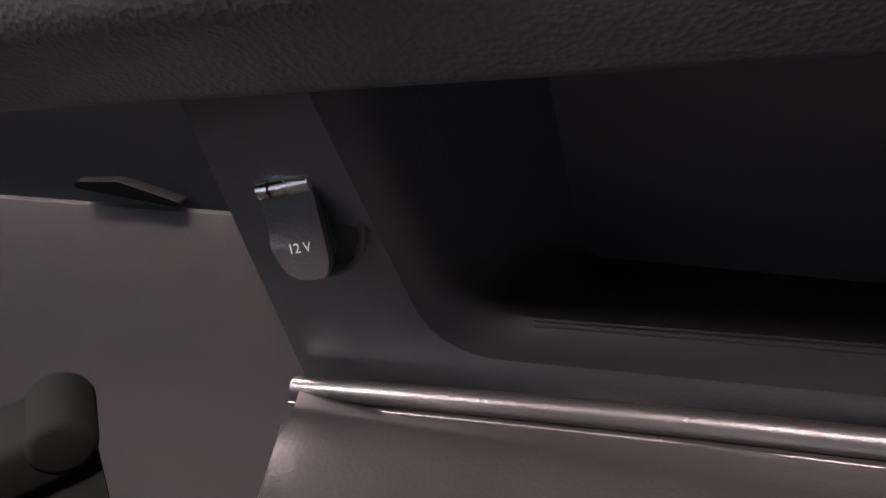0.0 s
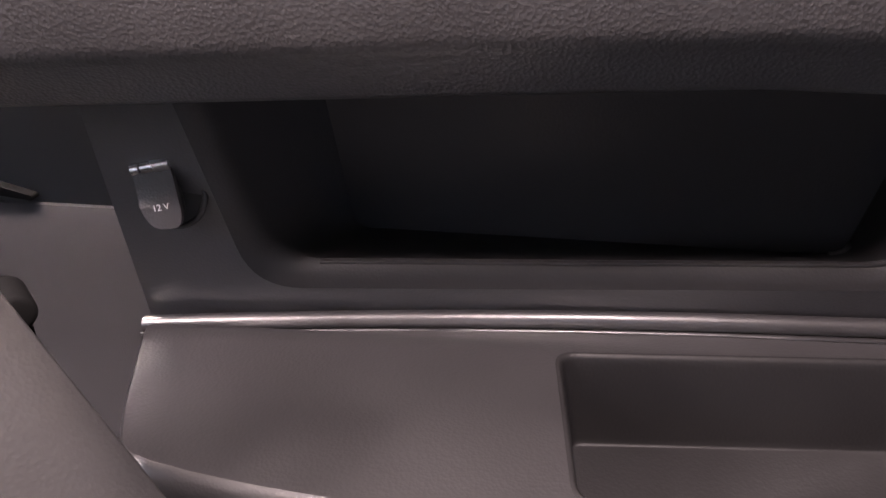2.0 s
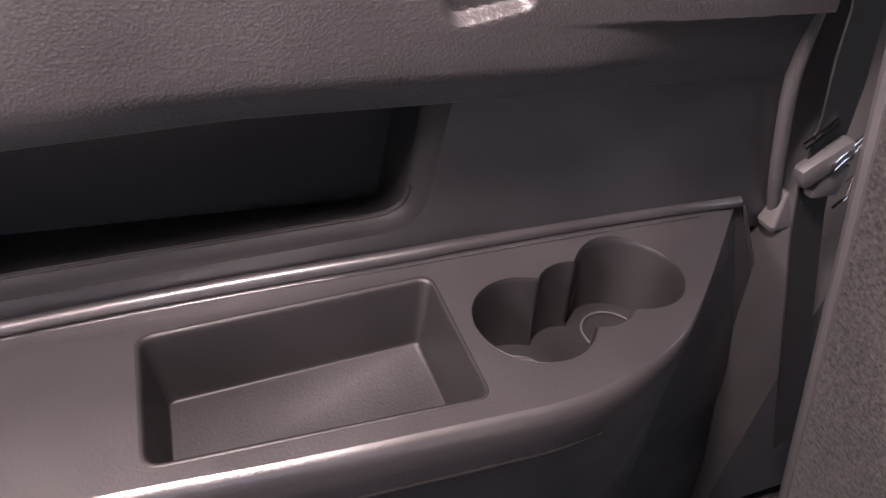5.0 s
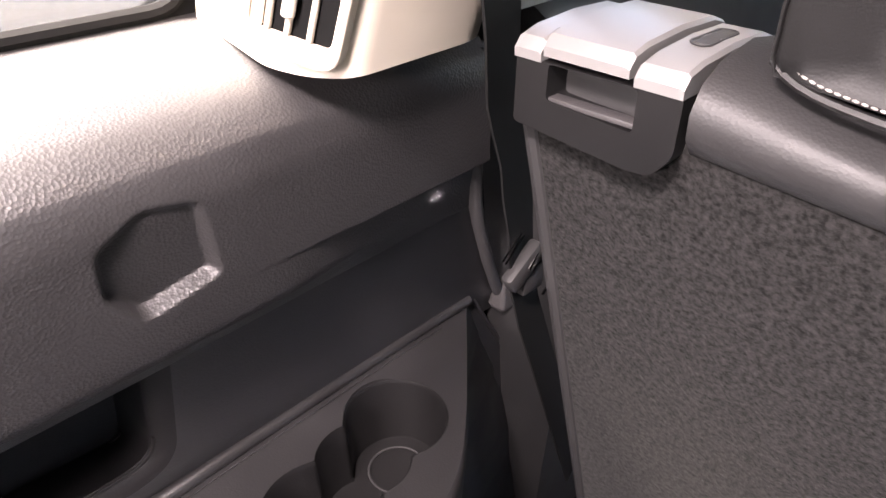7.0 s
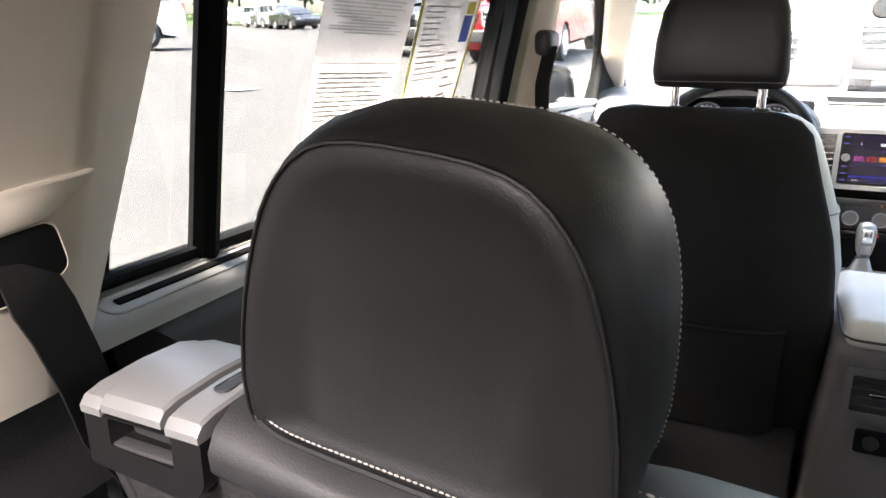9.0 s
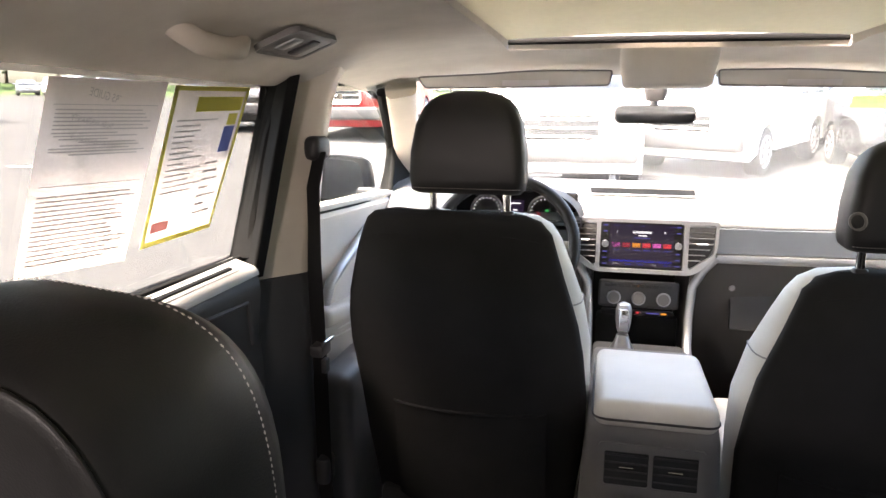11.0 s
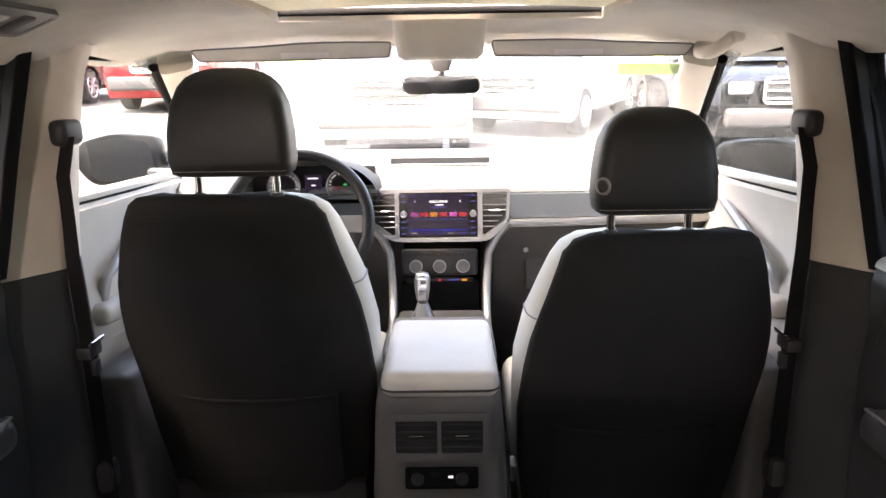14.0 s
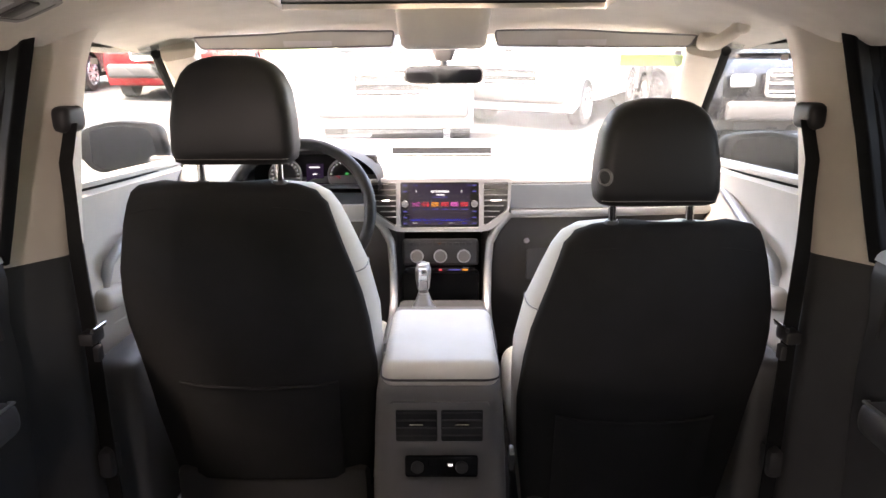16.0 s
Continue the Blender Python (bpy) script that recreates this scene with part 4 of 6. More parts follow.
grab_handle("grab_handle", (0.655, 1.68, 1.640), "beige folding grab handle above the passenger door")
grab_handle("grab_handle", (-0.665, 0.86, 1.655), "beige folding grab handle above the rear door")
dome = empty("dome_lamp", "clear rear dome lamp, switched off, in the headliner", "dome lamp")
DM = pose(-0.60, 1.04, 1.657, 0, -22, 0)
part("bezel", turned(plate(rrect(0.082, 0.165, 0.016), [rrect(0.066, 0.145, 0.012)], lambda u, v, w: (u, v, -w), -0.004, 0.005), DM), CONSOLE, dome)
part("lens", turned(rbox(0.068, 0.148, 0.006, (0, 0, -0.001), 0.002), DM), CONSOLE, dome, "clear lamp lens")
part("lamp_switch", turned(rbox(0.05, 0.03, 0.006, (0, 0.02, -0.005), 0.003), DM), PLASTIC_BLACK, dome)
part("reflector", turned(rbox(0.038, 0.032, 0.005, (0, -0.035, -0.004), 0.002), DM), SATIN, dome)

# ---- front belts on the pillars ----
def pillar_belt(s):
    b = empty("seat_belt", "black seat belt hanging from the door pillar", "seat belt", "front seat belts")
    m = Matrix.Diagonal((s, 1, 1, 1))
    part("guide", turned(rbox(0.035, 0.075, 0.05, (0.700, 1.345, 1.478), 0.014, 3), m), PLASTIC_BLACK, b, "black belt guide with cover")
    part("webbing", turned(strap([(0.690, 1.325, 1.47), (0.695, 1.30, 1.40), (0.690, 1.288, 1.25), (0.682, 1.285, 1.06), (0.672, 1.272, 0.85), (0.665, 1.27, 0.62)], 0.046, (0.88, 0.47, 0)), m), BELT, b, "black belt webbing")
    tongue = part("tongue", turned(join(rbox(0.03, 0.05, 0.026, (0.676, 1.277, 1.065), 0.006, 2), rbox(0.008, 0.05, 0.007, (0.658, 1.272, 1.085), 0.002), rbox(0.012, 0.022, 0.03, (0.660, 1.264, 1.035), 0.003)), m), PLASTIC_BLACK, b, "black belt tongue")
    part("tongue_edge", turned(rbox(0.004, 0.048, 0.0035, (0.6535, 1.270, 1.0905), 0.001, 1), m), CHROME, tongue)
    part("lower_anchor", turned(rbox(0.03, 0.05, 0.06, (0.668, 1.27, 0.80), 0.01), m), PLASTIC_BLACK, b)


pillar_belt(-1)
pillar_belt(1)


# ---- front doors ----
def front_door(s, name):
    d = empty(name, "light beige front door lining with a silver pull", "car door", kind="structure")
    m = Matrix.Diagonal((s, 1, 1, 1))
    prof = [(0.84, 1.31), (0.80, 1.318), (0.775, 1.30), (0.785, 1.24), (0.795, 1.16), (0.77, 1.10), (0.765, 1.02), (0.78, 0.92), (0.80, 0.7), (0.80, 0.42), (0.85, 0.42)]
    part("lining", turned(loft([[(x - 0.004 + (0.02 * ((y - 1.9) / 0.4) ** 2 if y > 1.9 else 0), y, z - 0.03 * (y - 1.5) * (z > 1.2)) for x, z in prof] for y in steps(1.43, 2.35, 12)]), m), BEIGE_SOFT, d, "light beige door lining", 40)
    pull = [(0.772, 1.53, 1.075), (0.757, 1.54, 1.14), (0.755, 1.60, 1.165), (0.76, 1.72, 1.195), (0.772, 1.85, 1.225), (0.785, 1.93, 1.235)]
    part("pull_handle", turned(tube(pull, 0.013, 10), m), SATIN, d, "satin silver door pull", 60)
    part("armrest", turned(rbox(0.07, 0.42, 0.05, (0.765, 1.68, 1.045), 0.02, 3, (-6, 0, 0)), m), BEIGE_SOFT, d)
    part("sill_cap", turned(rbox(0.05, 0.80, 0.016, (0.806, 1.91, 1.308), 0.006, rot=(-2, 0, 0)), m), BEIGE_SOFT, d)
    for k in range(3):
        part("stitch_line", turned(tube([(0.768, 1.53, 1.03 - 0.018 * k), (0.762, 1.70, 1.015 - 0.018 * k), (0.766, 1.95, 1.01 - 0.018 * k)], 0.0025, 6), m), LEATHER_GREY, d)
    part("sill_rail", turned(tube([(0.640, 1.30, 0.555), (0.632, 1.42, 0.56), (0.630, 1.75, 0.56)], 0.008, 8), m), SATIN, d, "silver rail beside the seat")
    part("seat_side_box", turned(rbox(0.10, 0.30, 0.55, (0.69, 1.50, 0.70), 0.03, 3), m), SILL_GREY, d)


front_door(-1, "door_front_left")
front_door(1, "door_front_right")

# ---- fittings of the added, unseen lamps in the headliner behind ----
LENS = glowing("glow of the added lamps", (1.0, 0.92, 0.88), 12.0)


def added_lamp(name, label, x, y, z):
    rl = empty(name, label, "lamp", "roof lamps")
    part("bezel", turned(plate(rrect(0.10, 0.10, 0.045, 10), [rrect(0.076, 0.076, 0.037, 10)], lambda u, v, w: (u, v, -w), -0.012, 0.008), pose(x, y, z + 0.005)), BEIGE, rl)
    part("lens", turned(cyl(0.039, 0.006, n=32, bev=0.002), pose(x, y, z)), LENS, rl, "glowing lens of the added lamp")


added_lamp("added_cargo_lamp", "added round lamp, unseen, in the beige headliner over the cargo bay", -0.42, -1.00, 1.648)
added_lamp("added_reading_lamp", "added round reading lamp, unseen, in the beige headliner", -0.50, -0.24, 1.669)

# ---- rear side panel (left, mirrored plainly on the right) ----
def wall_x(z, y=0.0):
    return -0.757 - (1.08 - z) * 0.25 - 0.045 * max(0.0, -y)


COVE_LIP = [(-0.401, 1.092), (-0.372, 0.935), (0.002, 0.970), (0.0, 1.092)]
COVE_RIM = [(-0.417, 1.092), (-0.388, 0.915), (0.015, 0.956), (0.017, 1.092)]
COVE_BACK = [(-0.355, 1.092), (-0.335, 0.927), (0.001, 0.939), (0.005, 1.092)]


def between(p, q, t):
    return [(lerp(a, c, t), lerp(b, d, t)) for (a, b), (c, d) in zip(p, q)]


def cove_ring(quad, radii, deep):
    return [(wall_x(z, y) - deep * lerp(1.0, 1.14, -y / 0.34), y, z) for y, z in rounded(quad, radii, 8)]


side = empty("side_panel", "charcoal rear side panel with a storage cove", "side panel", kind="structure")
low_panel = plate([(-0.469, 0.872), (0.402, 0.885), (0.386, 0.915), (0.343, 0.985), (0.325, 1.02), (0.292, 1.08), (0.284, 1.105), (-0.462, 1.105)], [rounded(COVE_RIM, [0.02, 0.034, 0.034, 0.02], 8)], lambda y, z, w: (wall_x(z, y) - w, y, z), 0, 0.012)
part("wall_panel", low_panel, ARM_SKIN, side)
soft, mid, crisp = [0.02, 0.034, 0.034, 0.02], [0.02, 0.030, 0.026, 0.02], [0.01, 0.012, 0.010, 0.01]
cove = loft([cove_ring(COVE_RIM, soft, 0.0), cove_ring(between(COVE_RIM, COVE_LIP, 0.25), soft, 0.0008), cove_ring(between(COVE_RIM, COVE_LIP, 0.5), soft, 0.0026), cove_ring(between(COVE_RIM, COVE_LIP, 0.8), mid, 0.006),
             cove_ring(COVE_LIP, mid, 0.0105), cove_ring(between(COVE_LIP, COVE_BACK, 0.06), mid, 0.0145), cove_ring(between(COVE_LIP, COVE_BACK, 0.5), mid, 0.038), cove_ring(between(COVE_LIP, COVE_BACK, 0.95), crisp, 0.066),
             cove_ring(between(COVE_LIP, COVE_BACK, 1.005), crisp, 0.0695), cove_ring(between(COVE_LIP, COVE_BACK, 1.03), crisp, 0.0708)], (False, True))
part("cove_lining", cove, COVE_SKIN, side, "dark storage cove", 50)
# thin polished bead shaped in to draw a highlight along the corner
crease = [Vector(p) for p in cove_ring(between(COVE_LIP, COVE_BACK, 0.985), crisp, 0.0675)]
part("cove_highlight", tube([p for p in crease if p.z < 1.06 and p.y > -0.31], 0.0024, 8), EDGE_SKIN, side, "bead added for a highlight along the inner edge of the cove", 60)
lip = [Vector(p) for p in cove_ring(between(COVE_RIM, COVE_LIP, 0.9), mid, 0.0086)]
part("cove_lip", tube([p for p in lip if p.z < 1.06 and p.y > -0.345], 0.0016, 8), COVE_SKIN, side, "rounded lip of the cove", 60)

# upper panel with its overhanging lip
UP = [(-0.86, 1.247), (-0.80, 1.245), (-0.757, 1.241), (-0.735, 1.234), (-0.7205, 1.222), (-0.7155, 1.20), (-0.7225, 1.14), (-0.727, 1.108), (-0.7285, 1.1015), (-0.7315, 1.0978), (-0.7355, 1.0938), (-0.7505, 1.0770), (-0.7545, 1.0742), (-0.80, 1.0725), (-0.86, 1.0725)]


def lip_drop(y, z):
    """The lip runs down towards the rear."""
    return -0.068 * max(0.0, -y - 0.12) * max(0.0, min(1.0, (1.20 - z) / 0.08))


def front_y(z):
    return interp(z, [(0.915, 0.386), (0.985, 0.343), (1.02, 0.325), (1.084, 0.290), (1.145, 0.273), (1.20, 0.268), (1.24, 0.266)])


def up_pt(x, z, y):
    k = max(0.0, min(1.0, (y - 0.065) / 0.2))
    k = k * k * (3 - 2 * k)
    if z < 1.13 and x > -0.77:
        x = lerp(x, wall_x(max(z, 1.06)) + 0.003 + (z - 1.06) * 0.10, k)
    if y > 0.1:
        y = 0.1 + (y - 0.1) * (front_y(z) - 0.1) / 0.215
    return (x, y, z + 0.012 * max(0, y) * (z < 1.2) + lip_drop(y, z))


def up_x(z):
    t = sorted([(b, a) for a, b in UP[2:10]])
    return interp(z, t)


HEX = [(-0.021, 1.187), (0.005, 1.203), (0.038, 1.196), (0.046, 1.143), (-0.002, 1.133), (-0.021, 1.158)]
HEX_LINES = [rounded([(y + yo, z) for y, z in HEX], 0.007) for yo in (0.0, -0.461)]


def pocket(y, z):
    """Depth of the two shallow six-sided grip recesses in the upper panel."""
    for line in HEX_LINES:
        if inside((y, z), line):
            c = Vector((y, z))
            near = min((c - Vector(geometry.intersect_point_line(c, Vector(a), Vector(b))[0]).to_2d()).length for a, b in zip(line, line[1:] + line[:1]))
            k = min(1.0, near / 0.0055)
            return (0.0025 + 0.0085 * max(0.0, min(1.0, (1.20 - z) / 0.06))) * k * k * (3 - 2 * k)
    return 0.0


def panel_section():
    soft = lambda z: sum(up_x(z + d) for d in steps(-0.009, 0.009, 6)) / 7
    return UP[:4] + [(soft(z), z) for z in steps(1.218, 1.118, 60)] + UP[7:]


def upper_ring(y):
    ring = []
    for x, z in panel_section():
        p = up_pt(x, z, y)
        d = pocket(y, z) if 1.12 < z < 1.21 and x > -0.74 else 0.0
        ring.append((p[0] - d, p[1], p[2]))
    return ring


rows_y = sorted(set(round(y, 4) for y in steps(-0.55, 0.315, 34) + steps(-0.49, -0.405, 50) + steps(-0.029, 0.056, 50)))
part("upper_panel", loft([upper_ring(y) for y in rows_y]), PLASTIC_SOFT, side, "charcoal upper panel with an overhanging lip and shallow grip recesses", 50)
part("panel_edge", tube([(-0.728, 0.268, 1.225), (-0.731, 0.270, 1.19), (-0.737, 0.274, 1.145), (-0.744, 0.283, 1.11), (-0.751, 0.293, 1.08), (-0.759, 0.308, 1.05), (-0.766, 0.324, 1.02), (-0.774, 0.343, 0.985), (-0.784, 0.365, 0.95), (-0.793, 0.387, 0.915)], 0.0062, 8), CARGO, side, "grey rounded edge of the side panel", 60)
part("edge_foot", loft([[(-0.789 + u, 0.392 + v, z) for u, v in rrect(0.024 * k, 0.030 * k, 0.006 * k)] for z, k in ((0.898, 0.85), (0.903, 1.0), (0.945, 0.35))]), CARGO, side)
RETURN = [(0.346, 0.932), (0.352, 0.920), (0.428, 0.792), (0.500, 0.655), (0.560, 0.510), (0.585, 0.42)]
part("front_return", loft([[(x, y + d, z) for x, d in rounded([(-0.799, -0.060), (-0.797, -0.004), (-0.803, 0.002), (-0.860, 0.010), (-0.860, -0.060)], 0.003)] for y, z in RETURN]), ARM_SKIN, side, "charcoal front end of the side panel", 40)
part("return_edge", tube([(-0.7985, y, z) for y, z in RETURN], 0.0026, 8), EDGE_SKIN, side, "rounded front edge of the side panel", 60)

# ---- armrest with tray and cup holders ----
ARM_Z = 0.920
arm = empty("armrest_ledge", "charcoal moulded armrest with a tray and two cup holders", "armrest", kind="structure")
edge = [(-0.822, -0.468), (-0.776, -0.440), (-0.718, -0.422), (-0.672, -0.406), (-0.655, -0.385), (-0.641, -0.30), (-0.636, -0.20), (-0.631, -0.12), (-0.627, 0.0), (-0.626, 0.06), (-0.6325, 0.108), (-0.654, 0.170), (-0.688, 0.219), (-0.752, 0.291), (-0.808, 0.351), (-0.822, 0.358)]
smooth_edge = []
for i in range(1, len(edge) - 3):
    p0, p1, p2, p3 = (Vector(edge[i + d]) for d in (-1, 0, 1, 2))
    for t in (0, 0.33, 0.66):
        smooth_edge.append(tuple(0.5 * ((2 * p1) + (p2 - p0) * t + (2 * p0 - 5 * p1 + 4 * p2 - p3) * t * t + (3 * p1 - p0 - 3 * p2 + p3) * t ** 3)))
arm_out = [edge[0]] + smooth_edge + edge[-3:] + [(wall_x(0.89, y) + 0.013, y) for y in steps(0.30, -0.43, 24)]


def wall_foot(y):
    return 0.9178 + 0.0477 * y - 0.0984 * y * y


def foot_x(y):
    return wall_x(0.89, y) + 0.013


def arm_z(x, y):
    """The top falls away towards the wall."""
    low = wall_foot(y) + 0.003
    k = max(0.0, min(1.0, (-0.758 - x) / (-0.758 - foot_x(y))))
    return lerp(ARM_Z, low, k * k * (3 - 2 * k))


def arm_side(x, y, e, h):
    end = max(0.0, min(1.0, (-x - 0.752) / 0.05)) if y > 0.2 else 0.0
    calm = 1.0 if y < 0.12 else max(0.0, 1 - (y - 0.12) / 0.15)
    return (x + (0.0 if x < -0.80 else e * calm), y - 0.47 * h * end, arm_z(x, y) + h)
TRAY_RIM = [(-0.7535, -0.1935), (-0.650, -0.1935), (-0.6445, 0.0135), (-0.767, 0.016)]
TRAY_FLOOR = [(-0.743, -0.183), (-0.660, -0.184), (-0.655, 0.006), (-0.754, 0.007)]


def cup_outline(scale=1.0, n=96):
    cs = ((-0.705, 0.0775, 0.047), (-0.7205, 0.132, 0.0395), (-0.7345, 0.1805, 0.0455))
    o = Vector((-0.7205, 0.131))
    pts = []
    for i in range(n):
        a = 2 * math.pi * i / n
        d = Vector((math.cos(a), math.sin(a)))
        far = 0
        for x, y, r in cs:
            c = Vector((x, y)) - o
            b = c.dot(d)
            q = b * b - c.length_squared + (r * scale) ** 2
            if q > 0:
                far = max(far, b + math.sqrt(q))
        pts.append(tuple(o + d * far))
    return pts


CUPS = cup_outline()
part("armrest_top", plate(arm_out, [rounded(between(TRAY_RIM, TRAY_FLOOR, -0.35), 0.012), CUPS], lambda x, y, w: (x, y, arm_z(x, y) - w), 0, 0.004, [(x, y) for x in steps(-0.81, -0.65, 16) for y in steps(-0.40, 0.30, 36)]), ARM_SKIN, arm, "charcoal armrest top", 60)
skirt = loft([[arm_side(x, y, e, h) for x, y in arm_out] for e, h in ((0.0, 0.0), (0.0035, -0.0012), (0.0065, -0.005), (0.008, -0.011), (0.006, -0.03), (0.002, -0.06), (-0.008, -0.14), (-0.02, -0.30), (-0.03, -0.52))], (False, False))
part("skirt", skirt, ARM_SKIN, arm, "charcoal armrest side", 60)
part("skirt_seam", tube([(interp(y, [(-0.3, -0.6365), (-0.2, -0.6315), (-0.12, -0.6265), (0, -0.6225), (0.06, -0.6215), (0.1, -0.6255)]), y, ARM_Z - 0.046) for y in steps(-0.30, 0.10, 20)], 0.0012, 6), RUBBER, arm)
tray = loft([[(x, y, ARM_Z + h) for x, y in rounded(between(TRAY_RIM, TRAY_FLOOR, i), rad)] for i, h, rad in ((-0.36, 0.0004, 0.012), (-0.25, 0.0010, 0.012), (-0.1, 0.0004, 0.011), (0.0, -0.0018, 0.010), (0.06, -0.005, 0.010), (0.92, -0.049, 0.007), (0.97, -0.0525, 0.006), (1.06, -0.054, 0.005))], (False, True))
part("tray", tray, TRAY_SHADE, arm, "oblong storage tray", 60)
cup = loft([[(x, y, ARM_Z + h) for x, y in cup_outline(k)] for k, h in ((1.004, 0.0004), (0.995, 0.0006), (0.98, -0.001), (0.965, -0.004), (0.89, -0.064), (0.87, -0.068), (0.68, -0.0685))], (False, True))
part("cup_holder", cup, TRAY_SHADE, arm, "double cup holder", 40)
for x, y in ((-0.705, 0.0775), (-0.7345, 0.1805)):
    part("cup_ring", torus(0.026, 0.0012, (x, y, ARM_Z - 0.067), n=32, k=6), PLASTIC_BLACK, arm)
bead = [(foot_x(y) - 0.0022, y, wall_foot(y) + 0.0078) for y in steps(-0.466, 0.338, 32)]
part("back_ridge", tube(bead, 0.0060, 10), ARM_SKIN, arm, "rounded ridge along the wall", 60)
part("ridge_seam", tube([(x + 0.0090, y, arm_z(x + 0.0090, y) + 0.0008) for x, y, z in bead if y < 0.31], 0.0011, 6), ARM_SKIN, arm, "", 60)

# ---- 12 V socket ----
sock = empty("power_socket", "dark power socket with a sprung cap marked 12 V", "power socket")
SM = Matrix.Translation((-0.8005, -0.428, 0.985)) @ Matrix.Rotation(radians(-14), 4, "Y") @ Matrix.Rotation(radians(12), 4, "X") @ Matrix.Scale(0.88, 4)
# local axes: x out of the wall, y along it, z up
part("flange", turned(join(torus(0.0215, 0.0022, (0.003, 0.005, 0), (0, 90, 0), 32, 8), cyl(0.0205, 0.004, (0.001, 0.005, 0), (0, 90, 0))), SM), PLASTIC_BLACK, sock, "black socket ring", 60)
capo = rounded([(-0.0135, 0.021), (-0.0145, -0.004), (-0.008, -0.0195), (0.010, -0.0205), (0.0135, -0.012), (0.0125, 0.021)], [0.002, 0.01, 0.008, 0.008, 0.01, 0.002])
cap = part("cap", turned(plate(capo, [], lambda y, z, w: (0.010 + w + 0.002 * (z < 0), y, z), 0, 0.004), SM), PLASTIC, sock, "dark grey flip cap")
part("hinge", turned(join(cyl(0.0042, 0.0055, (0.0125, -0.0108, 0.0215), (90, 0, 0), 20), cyl(0.0042, 0.019, (0.0125, 0.003, 0.0215), (90, 0, 0), 20)), SM), CHROME_DULL, sock, "shiny hinge barrel", 60)
part("cap_neck", turned(rbox(0.010, 0.020, 0.030, (0.006, 0.002, 0.002), 0.004), SM), PLASTIC_BLACK, sock)
txt = bpy.data.curves.new("label_12v", "FONT")
txt.body, txt.size, txt.extrude, txt.align_x, txt.align_y = "12 V", 0.0062, 0.0001, "CENTER", "CENTER"
tob = new("label_text", txt)
bpy.context.view_layer.update()
tme = bpy.data.meshes.new_from_object(tob)
bpy.data.objects.remove(tob)
tme.materials.clear()
tme.materials.append(WHITE_PRINT)
tm = new("label_text", tme)
tm.parent = sock
tm.matrix_basis = SM @ Matrix.Translation((0.0163, 0.0005, -0.0055)) @ Matrix.Rotation(radians(90), 4, "Z") @ Matrix.Rotation(radians(90), 4, "X")

# ---- cargo side behind the panel ----
cargo = empty("cargo_side", "grey cargo side trim behind the seat", "side trim", kind="structure")
part("trim_panel", loft([[(x, y, z) for x, z in ((-0.93, 0.912), (-0.925, 0.90), (-0.915, 0.80), (-0.90, 0.60), (-0.89, 0.38), (-0.95, 0.38), (-0.95, 0.912))] for y in steps(-1.35, -0.43, 6)]), CARGO, cargo, "grey lower cargo trim")
part("dark_band", rbox(0.02, 0.94, 0.18, (-0.945, -0.89, 1.0), 0.004), PLASTIC_BLACK, cargo)
part("hook", loft([[(x, y, z) for y, z in rounded([(-0.688, 0.932), (-0.688, 0.927), (-0.604, 0.917), (-0.604, 0.921), (-0.650, 0.934)], 0.002)] for x in (-0.945, -0.926)]), RUBBER, cargo, "dark bag hook plate")
part("panel_return", loft([[(x, y, z) for x, y in ((wall_x(z, a) - 0.004, a), (-0.95, a - 0.05), (-0.95, a - 0.03), (wall_x(z, a) - 0.010, a + 0.008))] for z, a in ((0.40, -0.46), (0.90, -0.467), (1.09, -0.462))]), PLASTIC_BLACK, cargo)


# ---- third-row seat ----
seat3 = empty("third_row_seat", "black leatherette third-row seat with pale stitching", "car seat", "rear seats")
B3 = [(-0.602, 0.0), (-0.585, 0.018), (-0.562, 0.014), (-0.535, -0.010), (-0.42, -0.028), (-0.30, -0.030), (-0.18, -0.026), (-0.08, -0.008), (-0.05, 0.012), (-0.035, 0.0), (-0.03, -0.05), (-0.05, -0.105), (-0.30, -0.12), (-0.56, -0.11), (-0.60, -0.07)]
loops = []
for z in (0.70, 0.80, 0.90, 1.0, 1.08, 1.15, 1.19, 1.205):
    y0 = -0.354 - (z - 0.92) / 1.72
    xo = -0.019 - 0.11 * (z - 0.92)
    k = 1 - 0.12 * max(0, (z - 1.08) / 0.125) ** 2
    loops.append([(-0.31 + (x + 0.31) * k + xo * (x < -0.3), y0 + y * (1 if z < 1.15 else 0.75) - (0.02 if z > 1.18 else 0), z) for x, y in B3])
part("backrest", loft(loops), LEATHER_LIT, seat3, "black leatherette backrest", 60)
line = [(-0.550 - 0.11 * (z - 0.92), -0.354 - (z - 0.92) / 1.72 + 0.0115, z) for z in steps(0.75, 1.17, 30)]
stitches("seam_stitching", line, seat3, 0.0066, 0.0010, 0.25)
part("seam_piping", tube([(x - 0.007, y + 0.0005, z) for x, y, z in line], 0.0028, 6), LEATHER, seat3)
part("cushion", rbox(0.56, 0.46, 0.14, (-0.31, -0.06, 0.72), 0.05, 4), LEATHER, seat3, "black leatherette seat cushion")
hinge_a, hinge_b = Vector((-0.704, -0.456, 0.972)), Vector((-0.662, -0.500, 0.965))
axis = (hinge_b - hinge_a).normalized()
hold = Matrix.Translation((hinge_a + hinge_b) / 2) @ axis.to_track_quat("X", "Z").to_matrix().to_4x4()
